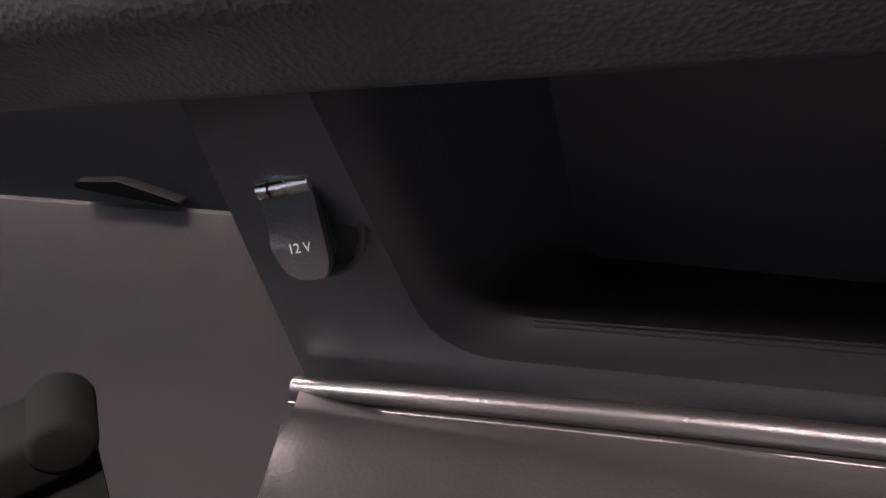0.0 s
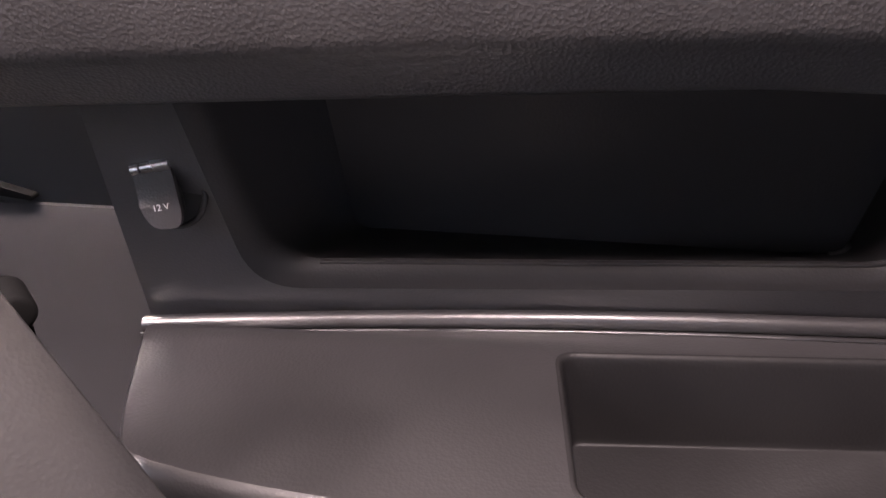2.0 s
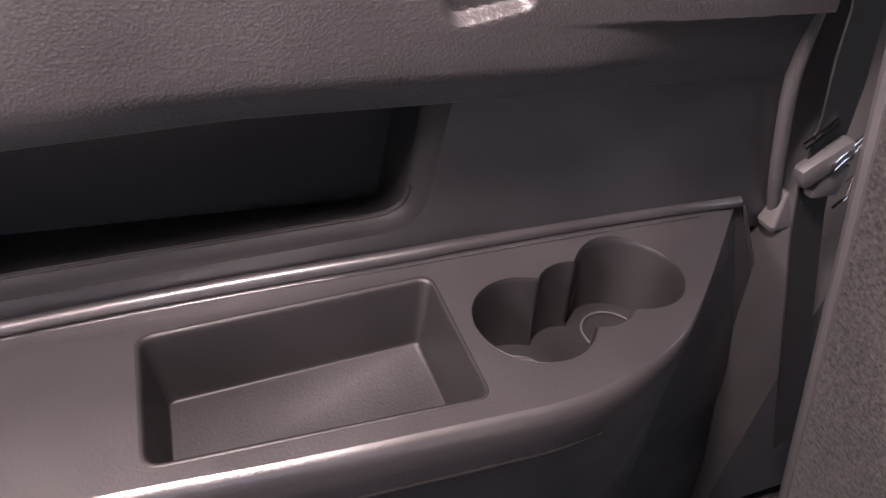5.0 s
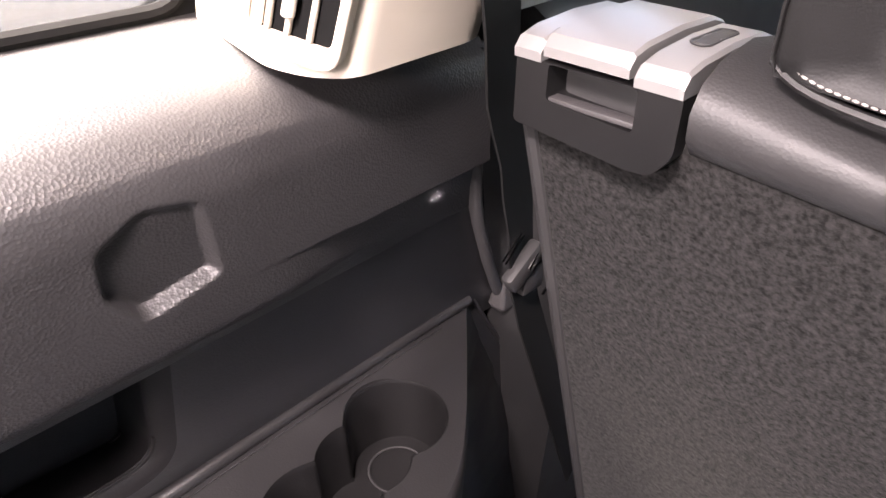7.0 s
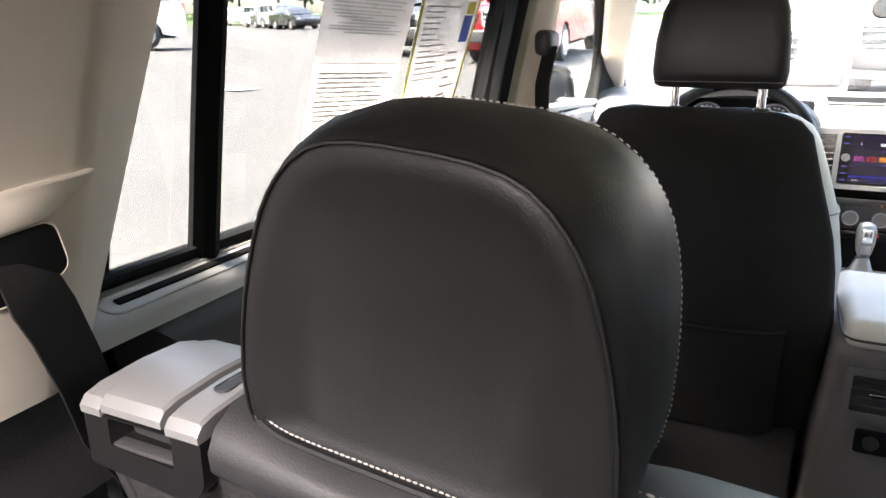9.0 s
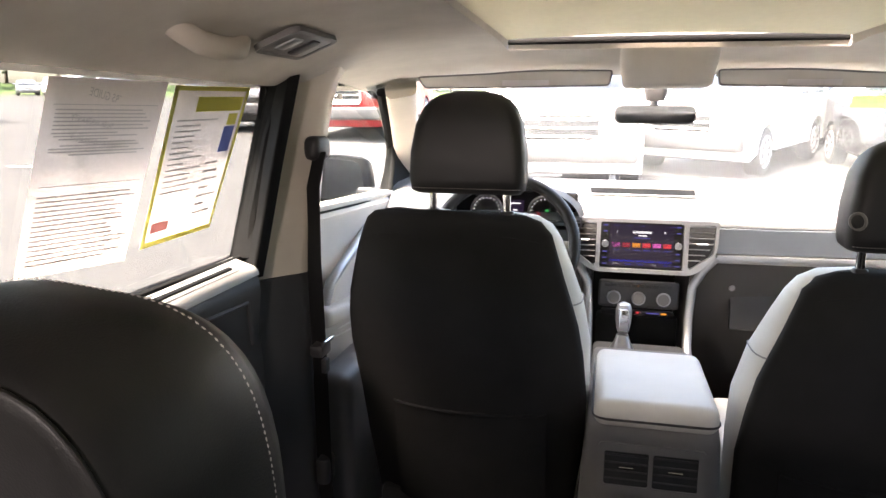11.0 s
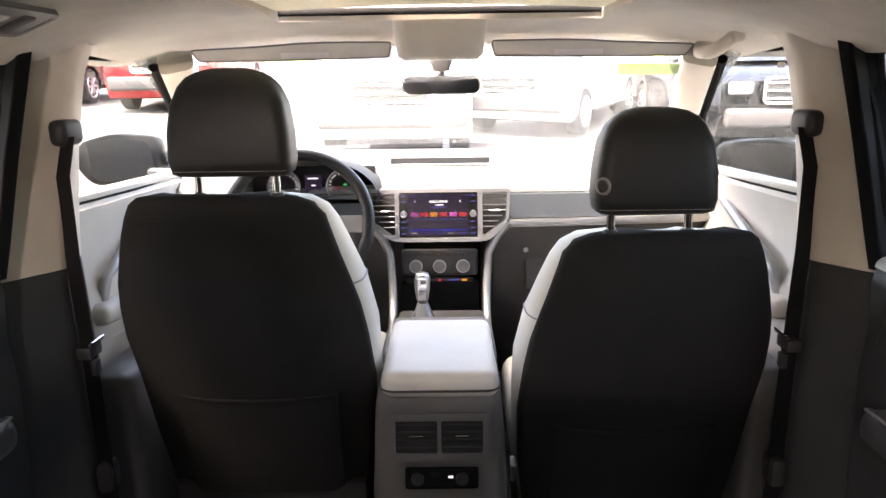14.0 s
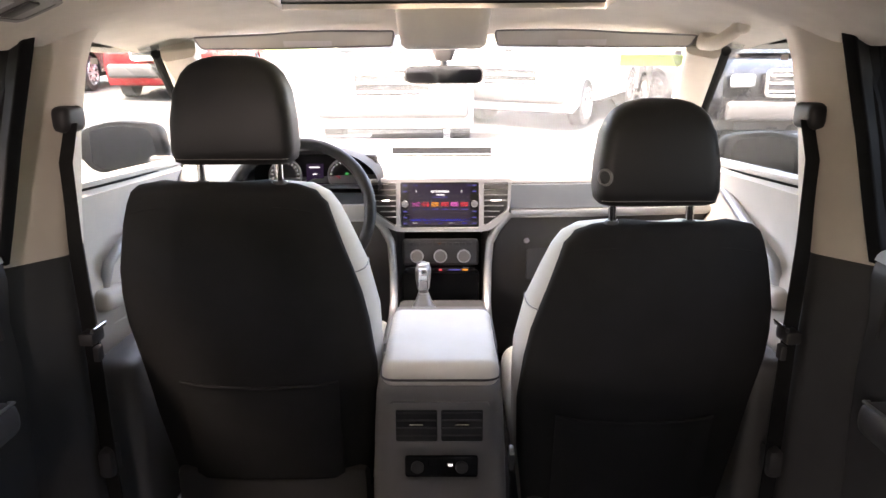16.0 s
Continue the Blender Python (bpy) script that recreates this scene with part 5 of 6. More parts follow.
holder = part("belt_holder", turned(join(rbox(0.066, 0.026, 0.020, (0.010, 0, -0.002), 0.005, 3), cyl(0.0100, 0.028, (-0.020, 0, 0.001), (90, 0, 0), 20, bev=0.003)), hold), GUIDE, seat3, "black nylon belt holder beside the seat", 50)
for k, (u, wd) in enumerate(((-0.012, 0.006), (-0.003, 0.008), (0.008, 0.005))):
    part("print_bar", turned(rbox(wd, 0.0005, 0.0022, (u, -0.0133, 0.0005), 0, 1), hold), CONSOLE, holder)
part("belt_strap", strap([(-0.684, -0.474, 0.962), (-0.674, -0.466, 0.945), (-0.664, -0.448, 0.915), (-0.655, -0.42, 0.86), (-0.655, -0.39, 0.74)], 0.046, (0.66, -0.75, 0)), GUIDE, seat3, "black strap under the roller")
part("snap_button", join(turned(torus(0.0062, 0.0024, n=24, k=8), pose(-0.669, -0.471, 0.950, 60, 0, 40)), turned(cyl(0.0045, 0.003, n=16), pose(-0.669, -0.471, 0.950, 60, 0, 40))), METAL, seat3, "grey metal snap button")

# ---- second-row seat ----
seat2 = empty("second_row_seat", "black leatherette second-row seat with carpeted back", "car seat", "rear seats")
# shoulder roll with rounded rear edge, left seat and the middle place
ROLL = [(0.212, 1.222), (0.204, 1.232), (0.203, 1.245), (0.210, 1.258), (0.226, 1.266), (0.26, 1.270), (0.31, 1.262), (0.345, 1.235), (0.35, 1.20), (0.33, 1.195), (0.24, 1.212)]


def roll_at(x):
    dz = -0.072 * (x + 0.545)
    dip = -0.010 * max(0, 1 - ((x + 0.41) / 0.13) ** 2)
    return [(x, y, z + dz + (dip if z > 1.25 else 0)) for y, z in ROLL]


part("shoulder_roll", loft([roll_at(x) for x in steps(-0.543, -0.20, 20)]), LEATHER_LIT, seat2, "black leatherette shoulder", 60)
part("middle_shoulder", loft([[(x, y + 0.01, z - 0.012) for _, y, z in roll_at(-0.20)] for x in steps(-0.185, 0.16, 12)]), LEATHER_HEAD, seat2, "black leatherette middle backrest top", 60)
stitches("middle_stitching", [(x, 0.262, 1.2712 - 0.072 * (x + 0.545)) for x in steps(-0.31, -0.205, 4)] + [(x, 0.272, 1.2345) for x in steps(-0.185, 0.15, 10)], seat2, 0.006, 0.0010)
carpet = sheet(lambda x, t: (lerp(x, x + 0.045 * (-(x + 0.40) / 0.23), t * (x < -0.4)), 0.2125 + 0.20 * t, lerp(1.226 - 0.072 * max(0.0, x + 0.545), 0.42, t)), steps(-0.645, -0.19, 10), steps(0, 1, 14), None, 0.02, (0, 1, 0))
part("carpet_back", carpet, CARPET, seat2, "charcoal carpeted seat back", 60)
part("carpet_edge", tube([(lerp(-0.647, -0.600, t), 0.215 + 0.20 * t, lerp(1.226, 0.42, t)) for t in steps(0, 1, 8)], 0.006, 8), PLASTIC_BLACK, seat2)
part("back_core", loft([[(x, y + 0.20 * (1.226 - z) / 0.806, z) for x, y in ((-0.62, 0.235), (-0.20, 0.235), (-0.20, 0.33), (-0.62, 0.33))] for z in (0.5, 1.22)]), LEATHER, seat2)
part("middle_carpet", sheet(lambda x, t: (x, 0.222 + 0.20 * t, lerp(1.19, 0.42, t)), steps(-0.185, 0.16, 4), steps(0, 1, 6), None, 0.02, (0, 1, 0)), CARPET, seat2)
# the large headrest: rear face, piping seam, thick rounded sides
HB = Vector((-0.412, 0.212, 1.2595))
HEAD_SIDE = [(0.0, 0.955), (0.008, 0.985), (0.03, 1.0), (0.06, 0.97), (0.08, 0.935), (0.10, 0.89), (0.12, 0.832), (0.135, 0.78), (0.147, 0.722), (0.156, 0.665), (0.165, 0.588), (0.172, 0.50), (0.1765, 0.40), (0.179, 0.27), (0.180, 0.12)]


def head_ring(deep, w, top, square, foot=0.0):
    """A ring of the headrest, deep behind its rear face: bellied sides drawn in towards a round top."""
    half = []
    for h, k in HEAD_SIDE:
        full = (1 - (h / 0.181) ** 5) ** 0.36
        half.append((w * lerp(k, full * (0.97 + 0.03 * min(1, h / 0.03)), square), lerp(foot, top, h / 0.180)))
    flat = [(-half[0][0] * (1 - 2 * t), foot) for t in steps(0, 1, 12)[1:-1]]
    return [(x, deep - 0.137 * h, h) for x, h in half] + [(-x, deep - 0.137 * h, h) for x, h in half[::-1]] + [(x, deep - 0.137 * h, h) for x, h in flat]


HEAD_TURN = Matrix.Translation(HB) @ Matrix.Rotation(radians(5.6), 4, "Y")


def on_head(ring):
    return [HEAD_TURN @ Vector(p) for p in ring]


HEAD_ROWS = [(0.006, 0.0725, 0.150, 0.0, 0.010), (0.002, 0.0931, 0.166, 0.0, 0.004), (0.0006, 0.1030, 0.176, 0.0, 0.001), (0.003, 0.1071, 0.1792, 0.0, 0.0), (0.012, 0.1102, 0.1845, 0.10, 0.0), (0.035, 0.1138, 0.190, 0.28, 0.0),
             (0.075, 0.1135, 0.1925, 0.5, 0.0), (0.104, 0.115, 0.1905, 0.6, 0.0), (0.108, 0.1142, 0.1888, 0.6, 0.0), (0.112, 0.1146, 0.1885, 0.6, 0.0), (0.128, 0.109, 0.181, 0.6, 0.004), (0.142, 0.090, 0.162, 0.5, 0.012)]
head2 = part("headrest", loft([on_head(head_ring(*r)) for r in HEAD_ROWS]), LEATHER, seat2, "large black leatherette headrest with a piped seam", 70)
part("headrest_piping", tube(on_head(head_ring(0.0016, 0.1066, 0.1790, 0.0)), 0.0012, 6, closed=True), LEATHER, head2, "", 60)
seam_ring = on_head(head_ring(0.1045, 0.1156, 0.1912, 0.6))
stitches("side_stitching", seam_ring[:30], head2, 0.0042, 0.0005, 0.45)
base_line = on_head([(x, -0.0004 + 0.006 * (abs(x) / 0.108) ** 8, 0.0005 + 0.010 * (abs(x) / 0.108) ** 8) for x in steps(-0.106, 0.106, 28)])
stitches("hem_stitching", base_line, head2, 0.0036, 0.0007, 0.25)
part("headrest_hem", tube([p + Vector((0, -0.0006, -0.0045)) for p in base_line], 0.0022, 6), LEATHER, head2)
# folding latch on the seat's outer shoulder
body_line = rounded([(-0.646, 1.251), (-0.646, 1.2125), (-0.572, 1.2065), (-0.557, 1.2075), (-0.546, 1.221), (-0.546, 1.251)], [0.001, 0.003, 0.002, 0.006, 0.006, 0.001])
grip_hole = rounded([(-0.6245, 1.2505), (-0.6245, 1.2305), (-0.5700, 1.2275), (-0.5700, 1.2505)], 0.003)
latch = part("latch_housing", plate(body_line, [grip_hole], lambda x, z, w: (x, 0.2005 + w + 0.05 * max(0, 1.222 - z), z), 0, 0.10), LATCH_SHADED, seat2, "charcoal plastic seat latch")
part("grip_well", rbox(0.058, 0.006, 0.026, (-0.597, 0.2225, 1.2400), 0.001, 1), PLASTIC_BLACK, latch)
part("grip_lip", rbox(0.054, 0.010, 0.0035, (-0.597, 0.2065, 1.2305), 0.0012, 2), PLASTIC, latch)


def cap_piece(x0, x1, z0, name):
    prof = [(0.1995, 1.2515), (0.199, 1.257), (0.2035, 1.2635), (0.215, 1.2665), (0.25, 1.2685), (0.285, 1.267), (0.300, 1.262), (0.300, 1.2515)]
    rows = [(x0, 0.86), (x0 + 0.002, 1.0), (x1 - 0.002, 1.0), (x1, 0.86)]
    return part(name, loft([[(x, y, 1.2515 + (z - 1.2515) * k + z0) for y, z in prof] for x, k in rows]), LATCH_LIT, latch, "", 30)


cap_piece(-0.647, -0.6290, -0.001, "end_cap")
cap_piece(-0.6275, -0.5755, 0.003, "release_lever")
cap_piece(-0.5725, -0.5460, 0.0, "lock_cap")
part("slot_rim", turned(tube([(x, y, 0) for x, y in rrect(0.011, 0.038, 0.005)], 0.0008, 6, closed=True), pose(-0.5595, 0.252, 1.2682, -1)), PLASTIC_BLACK, latch)
part("slot_mark", turned(rbox(0.009, 0.036, 0.001, (0, 0, 0), 0.0004, 1), pose(-0.5595, 0.252, 1.2680, -1)), PLASTIC_BLACK, latch)

# ---- second-row belt from the rear pillar ----
belt2 = empty("seat_belt", "black seat belt hanging from the rear pillar", "seat belt", "rear seat belts")
def pillar_x(y, z, out=0.0):
    k = z - 1.235
    return -(0.6925 + 0.63 * max(0.0, y - 0.218 - 0.11 * k) - 0.24 * k) + out


mouth = rounded([(0.150, 1.327), (0.186, 1.328), (0.222, 1.340), (0.209, 1.376), (0.160, 1.371)], 0.010)
part("outlet", loft([[(pillar_x(y, z, e), y, z) for y, z in inset(mouth, i)] for e, i in ((-0.01, 0.0), (0.001, 0.0), (0.0015, 0.003))]), RUBBER, belt2, "black belt outlet", 50)
part("outlet_rim", tube([(pillar_x(y, z, 0.0005), y, z) for y, z in inset(mouth, -0.001)], 0.0009, 8, closed=True), BEIGE, belt2, "beige outlet rim", 60)
part("outlet_flap", loft([[(pillar_x(y, z, e), y, z) for y, z in rounded([(0.162 + i, 1.372 + i), (0.205 - i, 1.377 + i), (0.243 - i, 1.405 - i), (0.172 + i, 1.400 - i)], 0.008)] for e, i in ((-0.01, 0.0), (0.002, 0.0), (0.0035, 0.002))]), BEIGE, belt2, "beige outlet flap", 50)
part("webbing", strap([(-0.676, 0.186, 1.376), (-0.664, 0.190, 1.353), (-0.6632, 0.1945, 1.330), (-0.668, 0.206, 1.3084), (-0.678, 0.226, 1.26), (-0.688, 0.242, 1.213), (-0.6935, 0.2555, 1.189), (-0.701, 0.276, 1.155), (-0.7085, 0.291, 1.117), (-0.7165, 0.312, 1.072), (-0.7225, 0.325, 1.035), (-0.724, 0.331, 1.0), (-0.724, 0.347, 0.95), (-0.720, 0.385, 0.85), (-0.708, 0.46, 0.64)], 0.043, (-0.2, 0.95, 0.2)), BELT, belt2, "black belt webbing")
tg = part("tongue", join(rbox(0.014, 0.050, 0.022, (-0.716, 0.322, 1.018), 0.005, rot=(32, 0, 0)), rbox(0.012, 0.030, 0.030, (-0.717, 0.335, 1.0), 0.004)), PLASTIC_BLACK, belt2, "black belt tongue")
part("tongue_plate", join(*[tube([(-0.716, 0.291 + d, 1.037 - 1.2 * d), (-0.7155, 0.314 + d, 1.057 - 1.2 * d)], 0.0011, 6) for d in (0.0, 0.004)]), CHROME, tg, "bright metal tongue edge")
part("tongue_plate", join(*[tube([(-0.708, 0.320 + d, 1.019 - 1.2 * d), (-0.713, 0.352 + d, 1.044 - 1.2 * d)], 0.0012, 6) for d in (0.0, 0.0045)]), CHROME, tg, "bright metal tongue edge")
part("belt_clip", join(tube([(-0.712, 0.351, 0.973), (-0.712, 0.362, 0.982)], 0.0014, 6), tube([(-0.712, 0.362, 0.982), (-0.714, 0.361, 1.002), (-0.714, 0.355, 0.996)], 0.0008, 6)), CHROME, tg, "small bright clip")
part("door_gap", rbox(0.03, 0.20, 0.8, (-0.85, 0.46, 0.85), 0.006), RUBBER, belt2)

# ---- air vent in the rear pillar ----
vent = empty("air_vent", "beige framed air vent with upright slats in the pillar", "air vent")
vu = Vector((0.907, 0.421, 0))
vv = (vu * 0.24 + Vector((0, 0, 1))).normalized()
vn = vu.cross(vv).normalized()
VM = Matrix.Translation(Vector((-0.7075, 0.1105, 1.306)) + vn * 0.0060) @ Matrix((vn, vu, vv)).transposed().to_4x4()
tv = lambda y, z, w: (w, y + 0.055 * z, z - 0.214 * y)


def vent_bar(y, z0, z1, wide, x0, x1, r=0.0014):
    """An upright bar of the vent, leaning with the pillar."""
    return loft([[tv(u, z, x) for x, u in [((x0 + x1) / 2 + a, y + b) for a, b in rrect((x1 - x0) * k, wide * k, r * k)]] for z, k in ((z0, 0.7), (z0 + 0.001, 1.0), (z1 - 0.001, 1.0), (z1, 0.7))])


MOUTH = [(-0.0223, 0.0396), (-0.0223, -0.0392), (0.0262, -0.0392), (0.0268, 0.0396)]
VENT_RIM = rounded([(-0.0285, 0.0480), (-0.0285, -0.0514), (0.0320, -0.0514), (0.0325, 0.0480)], 0.012)
part("vent_frame", turned(plate(VENT_RIM, [rounded(MOUTH, 0.005)], tv, -0.004, 0.0040), VM), BEIGE, vent)
part("frame_bead", turned(tube([tv(y, z, 0.0038) for y, z in inset(VENT_RIM, 0.0014)], 0.0016, 8, closed=True), VM), BEIGE, vent, "", 60)
part("duct", turned(plate(rounded(inset(MOUTH, -0.001), 0.005), [], tv, 0.0003, 0.0012), VM), RUBBER, vent, "dark duct")
part("duct_wall", turned(vent_bar(-0.0184, -0.0388, 0.0392, 0.0076, 0.0012, 0.0026), VM), BEIGE, vent, "beige side of the duct")
for y in (-0.0110, 0.0005, 0.0135):
    part("slat", turned(vent_bar(y, -0.0388, 0.0392, 0.0036, 0.0012, 0.0050), VM), BEIGE, vent)
part("thumb_lever", turned(vent_bar(0.0007, -0.0288, 0.0132, 0.0074, 0.003, 0.0090, 0.003), VM), BEIGE, vent)


# ---- rear doors ----
def rear_door(s, name):
    d = empty(name, "dark rear door lining with a sunshade slot", "car door", kind="structure")
    m = Matrix.Diagonal((s, 1, 1, 1))
    prof = [(0.80, 1.258), (0.785, 1.254), (0.765, 1.248), (0.746, 1.236), (0.742, 1.21), (0.75, 1.14), (0.742, 1.06), (0.745, 0.9), (0.76, 0.42), (0.83, 0.42)]
    sweep = lambda y, z: y + 0.12 * (1 - (y - 0.34) / 0.815) * max(0.0, min(1.0, (1.24 - z) / 0.10))
    part("lining", turned(loft([[(x, sweep(y, z), z + 0.008 * (y - 0.3) * (z > 1.2)) for x, z in prof] for y in steps(0.34, 1.155, 12)]), m), PLASTIC_BLACK, d, "black rear door lining", 50)
    part("shade_slot", turned(rbox(0.009, 0.76, 0.004, (0.771, 0.715, 1.2645), 0.0015, rot=(0.9, -17, 0)), m), RUBBER, d, "dark sunshade slot")
    part("slot_frame", turned(tube([(0.771 + x, 0.715 + y, 1.2635 + 0.31 * x + 0.015 * y) for x, y in rrect(0.026, 0.79, 0.012)], 0.0025, 6, closed=True), m), SILL_LIT, d, "slot surround, window light put into its grey")
    part("sill_top", turned(loft([[(x, y, z + 0.015 * (y - 0.3)) for x, z in ((0.741, 1.236), (0.744, 1.245), (0.751, 1.2515), (0.760, 1.2545), (0.797, 1.266), (0.799, 1.25), (0.76, 1.236))] for y in steps(0.26, 1.15, 8)]), m), SILL_LIT, d, "door sill top, window light put into its grey")
    part("divider", turned(tube([(0.795, 0.467, 1.262), (0.784, 0.479, 1.40), (0.764, 0.497, 1.61)], 0.016, 8), m), RUBBER, d, "black window divider bar")
    part("window_frame", turned(tube([(0.794 - 0.1 * max(0, z - 1.28), y, z) for y, z in inset(W_REAR, 0.002)], 0.007, 8, closed=True), m), RUBBER, d, "black window seal")
    part("rear_frame", turned(plate([(1.168, 1.275), (1.208, 1.25), (1.325, 1.63), (1.302, 1.63)], [], lambda y, z, w: (0.762 + w - 0.06 * (z - 1.28), y, z), 0, 0.05), m), RUBBER, d, "black door frame", 30)
    frame = []
    for z, ex, ey in ((1.24, 0.742, 1.172), (1.30, 0.735, 1.188), (1.45, 0.717, 1.222), (1.60, 0.698, 1.262), (1.65, 0.692, 1.275)):
        yw = 1.215 + 0.42 * (z - 1.27)
        frame.append([(x, y, z) for x, y in rounded([(ex, ey), (ex + 0.012, ey - 0.028), (0.80, yw - 0.03), (0.80, ey + 0.03)], 0.008)])
    part("frame_trim", turned(loft(frame), m), GUIDE, d, "black inner door frame", 50)
    part("armrest", turned(rbox(0.09, 0.5, 0.06, (0.725, 0.80, 1.015), 0.022, 3), m), PLASTIC, d)
    part("pull_cup", turned(tube([(0.690, 0.80, 1.044), (0.688, 0.95, 1.046), (0.692, 1.045, 1.040), (0.706, 1.052, 1.036)], 0.0028, 8), m), SATIN, d, "silver pull edge")
    part("door_handle", turned(rbox(0.018, 0.10, 0.02, (0.742, 0.93, 1.18), 0.007, rot=(8, 0, 0)), m), CHROME, d, "chrome inner door handle")
    part("trim_line", turned(tube([(0.744, 0.60, 1.205), (0.742, 0.9, 1.215), (0.742, 1.10, 1.205), (0.745, 1.12, 1.12)], 0.004, 6), m), PLASTIC_BLACK, d)


rear_door(-1, "door_rear_left")
rear_door(1, "door_rear_right")

# right-hand rear side, plainer
tagged(link("side_panel_right", loft([[(-x, y, z) for x, z in UP + [(-0.86, 0.4)]] for y in (-1.4, 0.30)]), PLASTIC_SOFT), "charcoal rear side panel", "side panel", kind="structure")
tagged(link("side_panel_rear", loft([[(x, y, z) for x, z in UP] for y in (-1.4, -0.551)]), PLASTIC_SOFT), "charcoal rear side panel over the cargo bay", "side panel", kind="structure")

# ---- papers on the rear door glass ----
def on_glass(y, z, w):
    return (-(0.802 - w - 0.10 * max(0, z - 1.28)), y, z)


def quad_sheet(c, name, label):
    """c: four corners (y, z): top rear, top front, bottom front, bottom rear."""
    q = [Vector(p) for p in c]

    def at(u, v, w=0.0):
        p = (q[0] * (1 - u) + q[1] * u) * (1 - v) + (q[3] * (1 - u) + q[2] * u) * v
        return on_glass(p.x, p.y, w)
    th = empty(name, label, "paper sheet", "window papers")
    bmx = bmesh.new()
    top = [bmx.verts.new(at(u, v, 0.002)) for u, v in ((0, 0), (1, 0), (1, 1), (0, 1))]
    bmx.faces.new(top)
    bmesh.ops.solidify(bmx, geom=bmx.faces[:], thickness=0.0006)
    part("sheet", bmx, PAPER, th)

    def bar(name2, u0, v0, u1, v1, mat, w=0.0032):
        b2 = bmesh.new()
        b2.faces.new([b2.verts.new(at(u, v, w)) for u, v in ((u0, v0), (u1, v0), (u1, v1), (u0, v1))])
        bmesh.ops.solidify(b2, geom=b2.faces[:], thickness=0.0003)
        part(name2, b2, mat, th)
    return th, bar, at


g1, bar, at1 = quad_sheet([(0.700, 1.589), (0.941, 1.593), (0.842, 1.334), (0.640, 1.349)], "window_notice", "white printed buyers guide sheet taped inside the door glass")
rnd = random.Random(5)
for v in [0.16 + 0.02 * k for k in range(7)] + [0.36, 0.375]:
    bar("text_line", 0.08, v, rnd.uniform(0.6, 0.92), v + 0.007, INK)
for k in range(15):
    v = 0.60 + 0.024 * k
    bar("text_line", 0.06, v, rnd.uniform(0.7, 0.95), v + 0.008, INK)
for k in range(8):
    bar("text_line", rnd.uniform(0.1, 0.3), 0.28 + 0.016 * k, rnd.uniform(0.45, 0.85), 0.287 + 0.016 * k, INK)
bar("rule", 0.06, 0.135, 0.94, 0.139, INK)
bar("rule", 0.06, 0.55, 0.94, 0.554, INK)


def back_text(words, u, v, size, parent, at):
    """Printed words seen from behind the sheet."""
    c = bpy.data.curves.new("words", "FONT")
    c.body, c.size, c.align_x, c.align_y = words, size, "CENTER", "CENTER"
    o = new("words", c)
    bpy.context.view_layer.update()
    me = bpy.data.meshes.new_from_object(o)
    bpy.data.objects.remove(o)
    me.materials.clear()
    me.materials.append(INK)
    p, px, pz = Vector(at(u, v, 0.0036)), Vector(at(u - 0.01, v, 0.0036)), Vector(at(u, v - 0.01, 0.0036))
    ex, ez = (px - p).normalized(), (pz - p).normalized()
    ob2 = new("printed_words", me)
    ob2.parent = parent
    ob2.matrix_basis = Matrix.Translation(p) @ Matrix((ex, ez, ex.cross(ez))).transposed().to_4x4()


back_text("BUYERS GUIDE", 0.5, 0.10, 0.016, g1, at1)
back_text("AS IS - NO DEALER WARRANTY", 0.5, 0.245, 0.011, g1, at1)
back_text("DEALER WARRANTY", 0.42, 0.335, 0.011, g1, at1)
g2, bar, at2 = quad_sheet([(0.960, 1.589), (1.196, 1.595), (1.070, 1.349), (0.876, 1.3435)], "window_notice", "white price sheet with yellow border taped inside the door glass")
for a in ((0, 0, 1, 0.03), (0, 0.97, 1, 1), (0, 0.03, 0.04, 0.97), (0.96, 0.03, 1, 0.97)):
    bar("yellow_border", *a, YELLOW)
bar("yellow_heading", 0.30, 0.07, 0.94, 0.17, YELLOW, 0.0035)
bar("blue_block", 0.76, 0.28, 0.92, 0.46, BLUE)
bar("yellow_seal", 0.78, 0.19, 0.92, 0.27, YELLOW)
bar("red_mark", 0.08, 0.86, 0.30, 0.92, PINKINK)
for k in range(14):
    bar("text_line", 0.10, 0.22 + 0.035 * k, rnd.uniform(0.3, 0.68), 0.23 + 0.035 * k, INK)
for k in range(7):
    bar("text_line", 0.62, 0.52 + 0.055 * k, rnd.uniform(0.75, 0.92), 0.535 + 0.055 * k, INK)

# ---- outside: lot, vehicles, trees ----
ASPHALT = material("sunlit worn asphalt", (0.068, 0.0665, 0.065), 0.95, grain=0.3, grain_size=0.012, vary=0.12, vary_size=1.5, spec=0.2)
GRASS = material("green verge", (0.07, 0.12, 0.03), 1.0, grain=1.0, grain_size=0.1, vary=0.3, vary_size=0.6)
LEAF = material("green foliage", (0.04, 0.09, 0.018), 0.8, vary=0.5, vary_size=0.9)
BARK = material("brown bark", (0.10, 0.07, 0.05), 0.95, vary=0.2)
LINE = material("white road paint", (0.7, 0.7, 0.68), 0.8, vary=0.15)
TYRE = material("black tyre rubber", (0.02, 0.02, 0.02), 0.85)
RIM = material("alloy wheel", (0.55, 0.55, 0.56), 0.3, metal=0.9)
DARKGLASS = material("dark vehicle glass", (0.02, 0.025, 0.03), 0.08)
LAMP = material("clear head lamp", (0.35, 0.36, 0.38), 0.15, metal=0.4)


